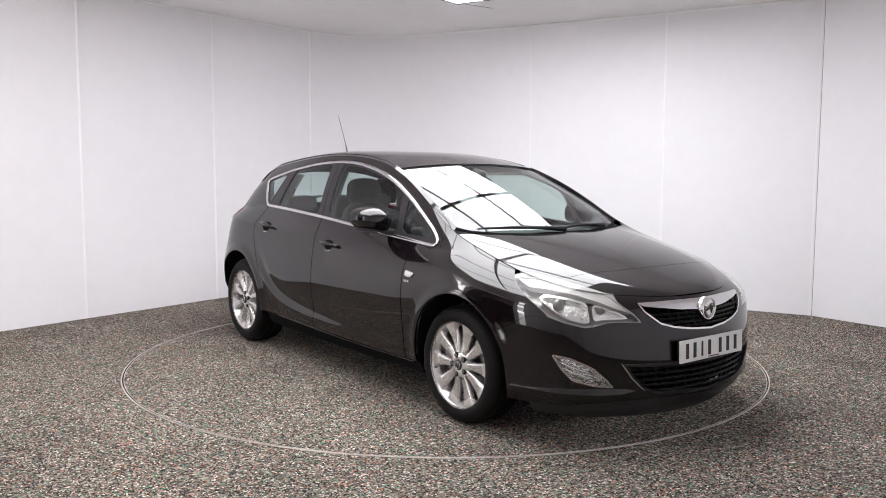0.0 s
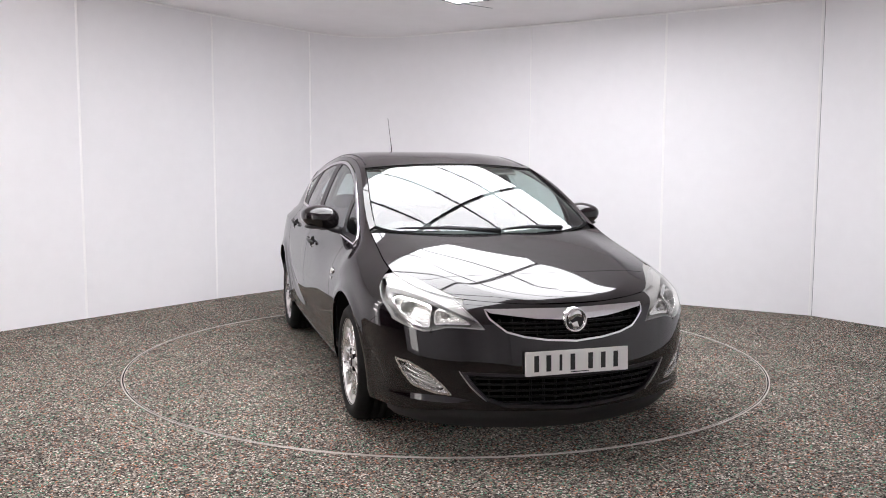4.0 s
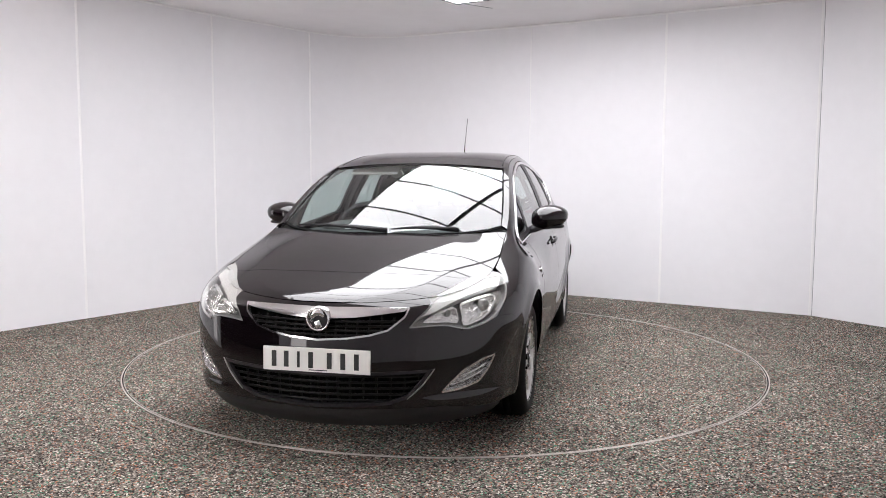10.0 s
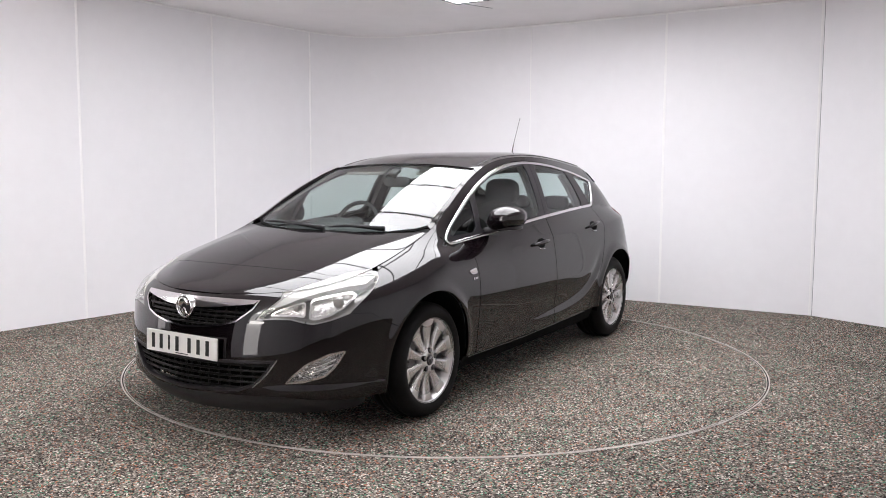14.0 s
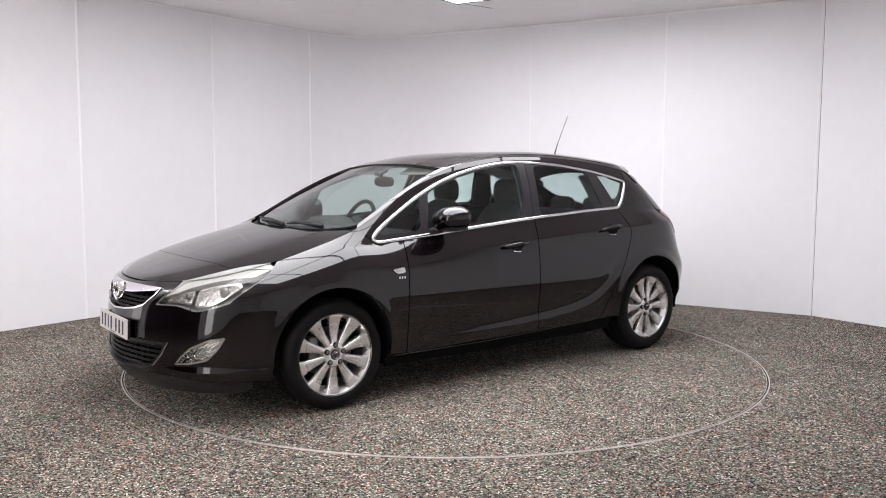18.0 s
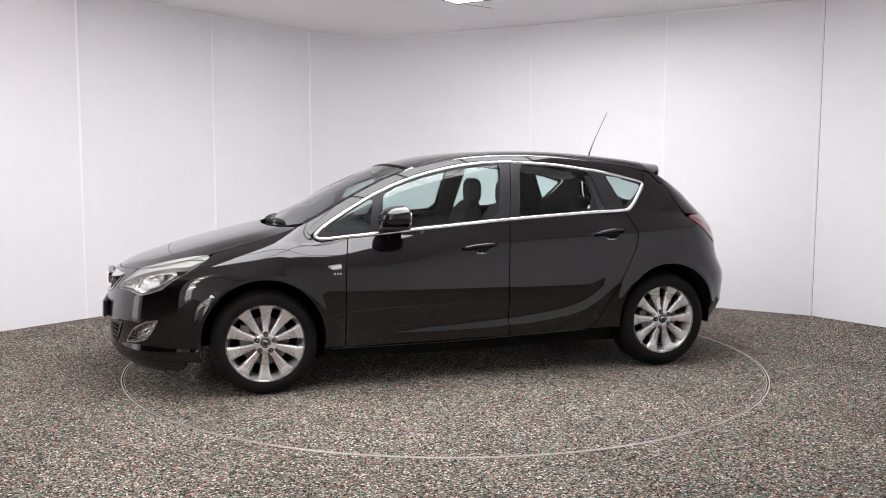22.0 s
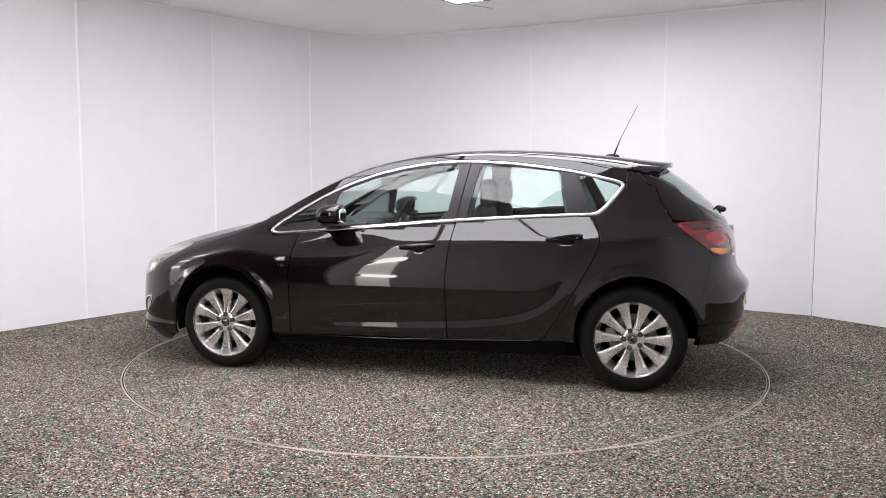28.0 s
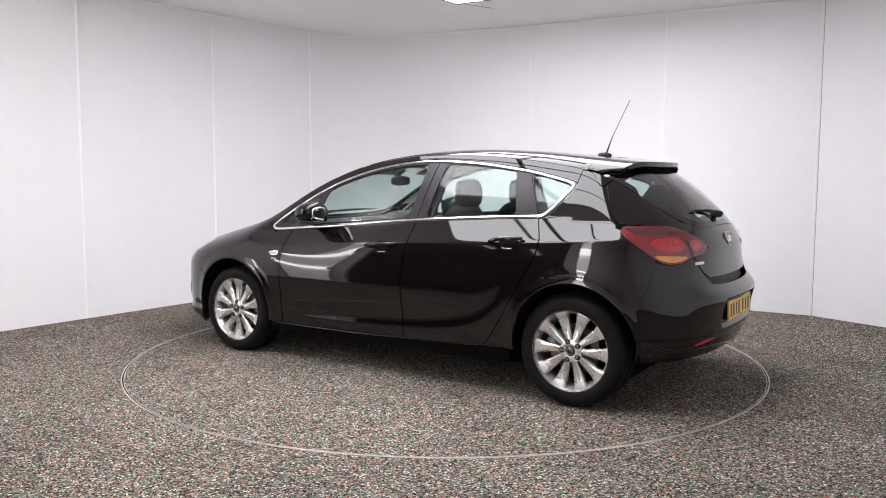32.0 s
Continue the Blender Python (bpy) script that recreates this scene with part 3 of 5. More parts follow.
def ceiling_lights():
    a = radians(FIELD_TURN)
    u, v = Vector((-math.sin(a), -math.cos(a), 0)), Vector((math.cos(a), -math.sin(a), 0))
    for r in range(FIELD_ROWS):
        for c in range(FIELD_COLS):
            o = Vector((*FIELD_AT, 0)) + u * (r * CELL[0] + CELL[0] / 2) + v * (c * (CELL[1] + BAR) + CELL[1] / 2)
            lamp = tagged(new("ceiling_light"), "glowing white ceiling light panel in a dark frame", "ceiling light", "ceiling light field")
            lamp.location = (o.x, o.y, HIGH)
            lamp.rotation_euler = (0, 0, math.atan2(u.y, u.x))
            for k, (cx, cy, sx, sy) in enumerate(((0, CELL[1] / 2 - 0.007, CELL[0], 0.014), (0, 0.007 - CELL[1] / 2, CELL[0], 0.014), (CELL[0] / 2 - 0.007, 0, 0.014, CELL[1] - 0.028), (0.007 - CELL[0] / 2, 0, 0.014, CELL[1] - 0.028))):
                bm = bmesh.new()
                box(bm, (cx, cy, -0.02), (sx, sy, 0.036), (0, 0, 0), 0.002)
                part("frame", to_mesh("frame", bm, False), FRAME, lamp)
            bm = bmesh.new()
            box(bm, (0, 0, -0.018), (CELL[0] - 0.024, CELL[1] - 0.024, 0.02), (0, 0, 0), 0.002)
            part("diffuser", to_mesh("diffuser", bm, False), GLOW, lamp)


def tube_bank():
    """A lit board beside the entrance, and a few far tubes in the dark hall beyond it."""
    for (x, y), turn, wide, tube_mat, board_mat in (((-2.235, -3.665), -143.8, 0.4, TUBE, BOARD_GLOW), ((-4.103, -1.169), -143.8, 0.5, TUBE_DIM, BOARD_DIM)):
        bank = tagged(new("light_bank"), "softly glowing white board with three bright horizontal lamps beside the entrance", "light bank", "light banks")
        bank.location, bank.rotation_euler = (x, y, 0), (0, 0, radians(turn))
        bm = bmesh.new()
        box(bm, (0, 0, 1.44), (0.03, wide, 2.88), (0, 0, 0), 0.004)
        part("board", to_mesh("board", bm, False), WALL, bank)
        bm = bmesh.new()
        box(bm, (-0.02, 0, 1.47), (0.014, wide - 0.03, 2.74), (0, 0, 0), 0.004)
        part("diffuser", to_mesh("diffuser", bm, False), board_mat, bank)
        for z in (1.0, 1.85, 2.65):
            bm = bmesh.new()
            w = wide / 2 - 0.02
            lathe(bm, [(0.001, -w), (0.08, -w), (0.08, w), (0.001, w)], 24, "Y", (-0.11, 0, z))
            part("tube", to_mesh("tube", bm), tube_mat, bank)
            for d in (-w - 0.005, w + 0.005):
                bm = bmesh.new()
                box(bm, (-0.08, d, z), (0.13, 0.012, 0.14), (0, 0, 0), 0.004)
                part("holder", to_mesh("holder", bm, False), STRIP, bank)
    for x, y, r in ((-5.4, -3.6, 35), (-6.6, -2.2, 35), (-6.2, -4.8, 35)):
        far = tagged(new("strip_light"), "slim fluorescent strip light in the dark hall", "strip light", "hall strip lights")
        far.location, far.rotation_euler = (x, y, HIGH), (0, 0, radians(r))
        bm = bmesh.new()
        box(bm, (0, 0, -0.03), (1.25, 0.1, 0.056), (0, 0, 0), 0.006)
        part("body", to_mesh("body", bm, False), STRIP, far)
        bm = bmesh.new()
        box(bm, (0, 0, -0.07), (1.2, 0.05, 0.03), (0, 0, 0), 0.01)
        part("tube", to_mesh("tube", bm, False), HALL_TUBE, far)


hall()
TABLE = turntable()
ceiling_lights()
tube_bank()


# ---- the car ----
CAR = tagged(new("car"), "glossy black five-door hatchback with silver alloy wheels on the turntable", "car")


def car_part(name, mesh, mat, label="", parent=None):
    return part(name, mesh, mat, parent or CAR, label, None if parent else CAR_AT)


def signed(point):
    """A skin given for the left half, for both halves: the first coordinate may be negative."""
    def full(s, z):
        p = point(np.abs(s), z)
        p[..., 1] = p[..., 1] * np.where(np.asarray(s) < 0, -1, 1)
        return p
    return full


LAMP_IN = spline((1.55, -0.02), (1.64, 0.0), (1.69, 0.024), (1.75, 0.043), (1.82, 0.05), (1.9, 0.044), (1.97, 0.026), (2.03, 0.0), (2.1, -0.02))   # how far the lamps reach into the bonnet
nose_skin, tail_skin = signed(front_point), signed(rear_point)
F_SCALE, R_SCALE = (1.75, 1), (1.75, 1)


def mirrored(half):
    """An outline given for s >= 0 from top middle to bottom middle, closed by its mirror image."""
    return list(half) + [(-s, z) for s, z in reversed(half) if s > 0]


def fz(x, z):
    return (s_of_x(x, z), z)


def rz(x, z):
    return (s_of_x(x, z, rear_point), z)


def run(*points):
    """A line in side view, closely divided."""
    p = np.array(points, float)
    out = [p[0]]
    for a, b in zip(p, p[1:]):
        n = max(1, int(math.ceil(np.hypot(*(b - a)) / 0.015)))
        out += [a + (b - a) * i / n for i in range(1, n + 1)]
    return [tuple(q) for q in out]


FRONT_SEAM = run((1.895, 0.642), (1.80, 0.636), (1.722, 0.588))
REAR_SEAM = run((-1.806, 0.843), (-1.782, 0.70), (-1.74, 0.55))
LOW_TRIM = [(1.031, 0.939), (1.006, 0.911), (0.972, 0.901), (0.689, 0.926), (0.292, 0.961), (-0.248, 1.009), (-0.787, 1.043), (-1.094, 1.056), (-1.134, 1.063), (-1.182, 1.101), (-1.242, 1.172), (-1.297, 1.242)]
UP_TRIM = [(-1.288, 1.269), (-1.215, 1.291), (-0.995, 1.34), (-0.812, 1.366), (-0.628, 1.389), (-0.443, 1.401), (-0.257, 1.406), (-0.071, 1.395), (0.114, 1.366), (0.299, 1.323), (0.483, 1.261), (0.664, 1.178), (0.844, 1.074), (0.969, 0.995)]
HEADLAMP = soften([(0.795, 0.812), (0.67, 0.803), (0.57, 0.778), (0.46, 0.738), (0.384, 0.659), (0.357, 0.617), (0.42, 0.623), (0.483, 0.623), (0.54, 0.605), (0.572, 0.6), (0.64, 0.62), (0.70, 0.657), (0.75, 0.722), (0.777, 0.766)], 1, 0.18)
FOG = soften([(0.7, 0.463), (0.637, 0.451), (0.557, 0.406), (0.503, 0.345), (0.48, 0.308), (0.55, 0.315), (0.63, 0.341), (0.67, 0.394)], 1, 0.09)
TAILLAMP = soften([(0.83, 1.024), (0.70, 1.03), (0.54, 1.027), (0.428, 1.009), (0.324, 0.957), (0.251, 0.906), (0.321, 0.872), (0.408, 0.866), (0.455, 0.839), (0.55, 0.831), (0.635, 0.848), (0.767, 0.945)], 1, 0.18)
GRILLE = [(0.0, 0.698), (0.17, 0.699), (0.352, 0.697), (0.336, 0.66), (0.28, 0.602), (0.22, 0.58), (0.137, 0.565), (0.0, 0.556)]
LOWER = [(0.0, 0.408), (0.25, 0.412), (0.44, 0.418), (0.41, 0.36), (0.36, 0.29), (0.3, 0.262), (0.122, 0.25), (0.0, 0.247)]


def bead(name, point, path, half, high, flip):
    """A half-round strip that lies on a skin along a closed path."""
    e = 1e-3
    u, v = path[:, 0], path[:, 1]
    p = point(u, v)
    n = np.cross(point(u + e, v) - p, point(u, v + e) - p)
    n /= np.linalg.norm(n, axis=1)[:, None]
    n *= np.sign(n[:, 1])[:, None]
    t = np.roll(p, -1, 0) - np.roll(p, 1, 0)
    t /= np.linalg.norm(t, axis=1)[:, None]
    b = np.cross(n, t)
    bm = bmesh.new()
    rows = []
    for i in range(len(path)):
        row = []
        for k in range(9):
            a = math.pi * (k - 1) / 6
            q = p[i] + b[i] * half * math.cos(a) + n[i] * (high * math.sin(a) + 0.001)
            row.append(bm.verts.new((q[0], -q[1] if flip else q[1], q[2])))
        rows.append(row)
    for i in range(len(rows)):
        r0, r1 = rows[i], rows[(i + 1) % len(rows)]
        for k in range(8):
            bm.faces.new((r0[k], r0[k + 1], r1[k + 1], r1[k]))
    return to_mesh(name, bm)


def shell():
    trim = np.array(LOW_TRIM + UP_TRIM)
    trim = soften(trim, 1, 0.2)
    dlo = inset(trim, 0.024)
    for f in (False, True):
        # half-round chrome strip along the edge of the side windows
        car_part("window_trim", bead("window_trim", side_point, dense(inset(trim, 0.0125), 0.03, 1.0), 0.0115, 0.007, f), CHROME, "polished chrome window surround")
    # front wing
    lamp_back = [(float(front_point(np.array(q), np.array(z))[0]) - 0.004, z) for q, z in ((0.786, 0.804), (0.777, 0.768), (0.765, 0.748), (0.75, 0.722), (0.725, 0.69), (0.70, 0.657))]
    wing = [(0.846, 0.262), (0.846, 0.70), (0.834, 0.81), (0.812, 0.925), (0.972, 0.897), (1.01, 0.907), (1.036, 0.938), (1.055, 0.955)]
    wing += along(RAIL, 1.06, 1.60, 22, 0.0003) + lamp_back + FRONT_SEAM
    wing += arc(*ARCHES[0], 36, 190, 40)
    both("front_wing", side_point, inset(wing, 0.0013), PAINT, CAR, at=CAR_AT)
    # doors
    door = [(0.842, 0.262), (0.842, 0.70), (0.83, 0.81), (0.808, 0.925), (0.689, 0.93), (0.292, 0.964), (-0.25, 1.012), (-0.219, 0.846), (-0.203, 0.652), (-0.211, 0.38), (-0.219, 0.276)]
    both("front_door", side_point, inset(door, 0.0013), PAINT, CAR, at=CAR_AT)
    door = [(-0.223, 0.276), (-0.215, 0.38), (-0.207, 0.652), (-0.223, 0.846), (-0.254, 1.013), (-0.787, 1.046), (-1.102, 1.06), (-1.126, 1.0), (-1.147, 0.95), (-1.148, 0.90), (-1.132, 0.843), (-1.06, 0.702), (-0.955, 0.524), (-0.87, 0.385), (-0.82, 0.31), (-0.775, 0.294)]
    both("rear_door", side_point, inset(door, 0.0013), PAINT, CAR, at=CAR_AT)
    # quarter panel
    rear_low = [(-0.779, 0.294), (-0.824, 0.31), (-0.874, 0.385), (-0.959, 0.524), (-1.064, 0.702), (-1.136, 0.843), (-1.152, 0.90), (-1.151, 0.95), (-1.13, 1.0), (-1.106, 1.058), (-1.134, 1.061), (-1.182, 1.099), (-1.242, 1.17), (-1.3, 1.242), (-1.298, 1.262)]
    rear_low += along(RAIL, -1.31, -1.455, 4, 0.003) + [(-1.47, 1.245), (-1.509, 1.15), (-1.543, 1.088), (-1.566, 1.05), (-1.578, 1.022)]
    rear_low += [(float(rear_point(s, z)[0]) + 0.002, z) for s, z in run((0.82, 1.013), (0.767, 0.945), (0.645, 0.856))] + REAR_SEAM
    rear_low += arc(*ARCHES[1], 155, -8, 40)
    both("quarter_panel", side_point, inset(rear_low, 0.0013), PAINT, CAR, at=CAR_AT)
    # roof side above the windows
    frame = [(1.036, 0.942), (1.055, 0.96)] + along(RAIL, 1.06, -1.305, 60, 0.001) + [(-1.295, 1.266)] + [(x, z + 0.002) for x, z in UP_TRIM]
    both("roof_rail", side_point, frame, PAINT, CAR, at=CAR_AT)
    # matt black puts the shade below the doors into this body-coloured sill
    sill = [(0.975, 0.25), (0.846, 0.258), (0.3, 0.258), (-0.245, 0.272), (-0.75, 0.29), (-0.775, 0.29), (-0.9, 0.33), (-0.97, 0.30), (-0.95, 0.2), (-0.7, 0.185), (0.3, 0.175), (0.96, 0.18)]
    both("sill", side_point, sill, VOID, CAR, at=CAR_AT, lift=-0.022)
    for m in (1, -1):
        # rounded lower edge of the flank
        bm = bmesh.new()
        path = [(0.93, 0.256), (0.6, 0.2565), (0.2, 0.258), (-0.2, 0.27), (-0.5, 0.281), (-0.76, 0.29)]
        tube(bm, [tuple((side_point(np.array(x), np.array(z)) + np.array([0, -0.003, 0])) * np.array([1, m, 1])) for x, z in run(*path)], 0.0045, 8)
        car_part("sill_edge", to_mesh("sill_edge", bm), PAINT)
    # window frames and panes of each door
    low = [tuple(p) for p in inset(np.array(LOW_TRIM + UP_TRIM), 0.02)]
    n_low = len(LOW_TRIM)
    lo, up = low[:n_low], low[n_low:]
    front = [p for p in lo if p[0] > -0.2] + [(-0.249, 1.02), (-0.279, 1.197), (-0.312, 1.385)] + [p for p in up if p[0] > -0.25]
    mid = [(-0.255, 1.02)] + [p for p in lo if -1.05 < p[0] < -0.3] + [(-1.1, 1.076), (-1.045, 1.195), (-0.987, 1.32)] + [p for p in up if -0.95 < p[0] < -0.3] + [(-0.318, 1.385), (-0.285, 1.197)]
    back = [(-1.106, 1.076)] + [p for p in lo if p[0] < -1.12] + [p for p in up if p[0] < -1.0] + [(-0.993, 1.32), (-1.051, 1.195)]
    quarter_f = soften([(0.965, 0.955), (0.876, 1.022), (0.632, 1.18), (0.668, 0.968)], 1, 0.12)
    glass_f = soften([(0.561, 1.192), (0.481, 1.232), (0.298, 1.293), (0.114, 1.337), (-0.071, 1.366), (-0.245, 1.378), (-0.188, 1.036), (0.292, 0.994), (0.622, 0.968)], 1, 0.1)
    glass_r = soften([(-0.382, 1.377), (-0.552, 1.37), (-0.736, 1.352), (-0.89, 1.335), (-0.955, 1.07), (-0.608, 1.05), (-0.313, 1.03)], 1, 0.1)
    quarter_r = soften([(-1.0, 1.318), (-1.138, 1.288), (-1.25, 1.256), (-1.262, 1.236), (-1.195, 1.158), (-1.128, 1.09), (-1.1, 1.09)], 1, 0.12)
    both("front_window_frame", side_point, front, SATIN, CAR, "satin black window frame", at=CAR_AT, holes=[quarter_f, glass_f], step=0.025, edge=0.015)
    both("rear_window_frame", side_point, mid, SATIN, CAR, "satin black window frame", at=CAR_AT, holes=[glass_r], step=0.025, edge=0.015)
    both("quarter_window_frame", side_point, back, SATIN, CAR, "satin black window frame", at=CAR_AT, holes=[quarter_r], step=0.025, edge=0.015)
    for name, o, mat in (("front_quarter_window", quarter_f, DARKENED), ("front_door_window", glass_f, GLASS), ("rear_door_window", glass_r, GLASS), ("rear_quarter_window", quarter_r, GLASS)):
        for ob in both(name, side_point, o, mat, CAR, at=CAR_AT, lift=-0.004, edge=0):
            ob.visible_shadow = False
    # bonnet, nose, windscreen, roof, rear window
    def edge_y(x, centre, share, shift=0.0):
        return float(side_y(x, min(float(RAIL(x)), float(centre(x))))) * share + shift
    def lamp_y(x, share, gap):
        # the bonnet gives way to the lamp's upper strip
        return edge_y(x, HOOD_Z, share) - LAMP_IN(x) * (LAMP_IN(x) > 0) - gap
    bonnet = [(1.873, 0.0), (1.866, 0.28), (1.846, 0.45), (1.822, 0.57)] + [(x, lamp_y(x, 0.998, 0.0)) for x in (1.79, 1.75, 1.7, 1.67, 1.645, 1.62, 1.5, 1.4, 1.3, 1.2, 1.12)] + [(1.13, 0.64), (1.2, 0.5), (1.25, 0.3), (1.268, 0.0)]
    bonnet += [(x, -y) for x, y in reversed(bonnet) if y > 0]
    car_part("bonnet", skin_mesh("bonnet", hood_point, bonnet, step=0.02), PAINT)
    nose = [(1.876, 0.0), (1.869, 0.28), (1.849, 0.45), (1.825, 0.57), (1.793, lamp_y(1.793, 0.998, 0.0))] + [(x, lamp_y(x, 0.997, 0.0)) for x in (1.85, 1.9, 1.95, 2.0, 2.04, 2.08, 2.11, 2.14, 2.155)] + [(2.164, 0.1), (2.166, 0.0)]
    nose += [(x, -y) for x, y in reversed(nose) if y > 0]
    car_part("nose_panel", skin_mesh("nose_panel", hood_point, nose, step=0.015), PAINT)
    screen = [(0.42, 0.0), (0.41, 0.3), (0.388, 0.48)] + [(x, edge_y(x, SCREEN_Z, 0.955)) for x in (0.366, 0.45, 0.55, 0.7, 0.85, 0.97, 1.04)] + [(1.10, 0.60), (1.17, 0.45), (1.215, 0.25), (1.23, 0.0)]
    screen += [(x, -y) for x, y in reversed(screen) if y > 0]
    ob = car_part("windscreen", skin_mesh("windscreen", screen_point, screen, step=0.04, edge=0), SCREEN)
    ob.visible_shadow = False
    car_part("screen_seal", skin_mesh("screen_seal", screen_point, inset(screen, -0.004), [inset(screen, 0.012)], step=0.03, lift=0.002, edge=0.008), VOID)
    pillar = [(x, edge_y(x, SCREEN_Z, 0.95)) for x in (0.352, 0.4, 0.55, 0.7, 0.85, 0.97, 1.06)] + [(x, edge_y(x, SCREEN_Z, 1.0)) for x in (1.08, 0.97, 0.85, 0.7, 0.55, 0.4, 0.34)]
    both("a_pillar", pillar_point, pillar, PAINT, CAR, at=CAR_AT, step=0.025)
    cowl = [(1.12, edge_y(1.12, HOOD_Z, 0.99)), (1.07, edge_y(1.07, HOOD_Z, 0.99)), (1.04, 0.64), (1.09, 0.6), (1.16, 0.45), (1.205, 0.25), (1.222, 0.0), (1.265, 0.0), (1.247, 0.3), (1.197, 0.5), (1.127, 0.635)]
    both("cowl", screen_point, cowl, PLASTIC, CAR, at=CAR_AT, step=0.025, lift=-0.012)
    roof = [(0.415, 0.0), (0.405, 0.3), (0.39, 0.48)] + [(x, edge_y(x, ROOF_Z, 0.997)) for x in np.linspace(0.36, -1.33, 22)] + [(-1.36, 0.4), (-1.38, 0.0)]
    roof += [(x, -y) for x, y in reversed(roof) if y > 0]
    car_part("roof", skin_mesh("roof", roof_point, roof, step=0.025), PAINT)
    for s in (1, -1):
        bm = bmesh.new()
        tube(bm, [tuple(roof_point(x, s * edge_y(x, ROOF_Z, 0.93)) + np.array([0, 0, -0.001])) for x in np.linspace(0.3, -1.3, 40)], 0.0045, 6)
        car_part("roof_moulding", to_mesh("roof_moulding", bm), SATIN)
    def spoiler_skin(x, y):
        # it kicks up towards its trailing edge
        p = roof_point(x, y)
        k = np.clip((-1.36 - p[..., 0]) / 0.24, 0, 1.2)
        p[..., 2] += 0.012 * k ** 1.5 - 0.03 * np.minimum(k * 1.5, 1) * np.clip((np.abs(p[..., 1]) - 0.3) / 0.3, 0, 1.2) ** 2
        return p
    spoiler = [(-1.384, 0.0), (-1.364, 0.4), (-1.334, edge_y(-1.334, ROOF_Z, 0.985)), (-1.42, edge_y(-1.42, ROOF_Z, 0.97)), (-1.46, edge_y(-1.46, ROOF_Z, 0.91)), (-1.495, 0.53), (-1.535, 0.45), (-1.575, 0.3), (-1.592, 0.15), (-1.597, 0.0)]
    spoiler += [(x, -y) for x, y in reversed(spoiler) if y > 0]
    car_part("spoiler", skin_mesh("spoiler", spoiler_skin, spoiler, step=0.02, edge=0.028), PAINT)
    car_part("spoiler_base", skin_mesh("spoiler_base", lambda x, y: spoiler_skin(x, y) - np.array([0, 0, 0.026]), inset(spoiler, 0.003), step=0.04, edge=0), PLASTIC)
    header = [(-1.33, 0.0), (-1.33, 0.5), (-1.36, 0.58), (-1.5, 0.6), (-1.52, 0.5), (-1.54, 0.0)]
    header += [(x, -y) for x, y in reversed(header) if y > 0]
    car_part("tailgate_header", skin_mesh("tailgate_header", glass_point, header, step=0.05, lift=-0.045, edge=0), VOID)
    rear = [(-1.52, 0.0), (-1.50, 0.3)] + [(x, edge_y(x, GLASS_Z, 0.93)) for x in (-1.45, -1.5, -1.6)] + [(-1.66, 0.59), (-1.707, 0.55), (-1.825, 0.44), (-1.896, 0.325), (-1.922, 0.2), (-1.93, 0.0)]
    rear += [(x, -y) for x, y in reversed(rear) if y > 0]
    ob = car_part("rear_window", skin_mesh("rear_window", glass_point, rear, step=0.035, edge=0), REARGLASS)
    ob.visible_shadow = False
    rim = [(x, edge_y(x, GLASS_Z, 0.927)) for x in (-1.44, -1.5, -1.6)] + [(-1.66, 0.586), (-1.708, 0.546), (-1.826, 0.436), (-1.898, 0.321), (-1.924, 0.2), (-1.932, 0.0), (-1.95, 0.0), (-1.944, 0.2), (-1.925, 0.34)] + [(x, edge_y(x, GLASS_Z, 1.0)) for x in (-1.89, -1.82, -1.75, -1.65, -1.55, -1.43)]
    both("tailgate_edge", glass_point, rim, PAINT, CAR, at=CAR_AT, step=0.025)
    fin = [(-1.366, float(RAIL(-1.366)) - 0.001), (-1.392, 1.302), (-1.427, 1.256), (-1.452, 1.247), (-1.48, 1.276), (-1.485, float(RAIL(-1.485)) - 0.001)]
    both("spoiler_side", side_point, fin, PAINT, CAR, at=CAR_AT, step=0.02, lift=0.006)
    cheek = [(-1.474, 1.245), (-1.513, 1.15), (-1.547, 1.09), (-1.585, 1.046), (-1.7, 1.038), (-1.84, 1.038)] + along(RAIL, -1.86, -1.459, 10, 0.002)
    both("tailgate_side", side_point, cheek, PAINT, CAR, at=CAR_AT, step=0.025)


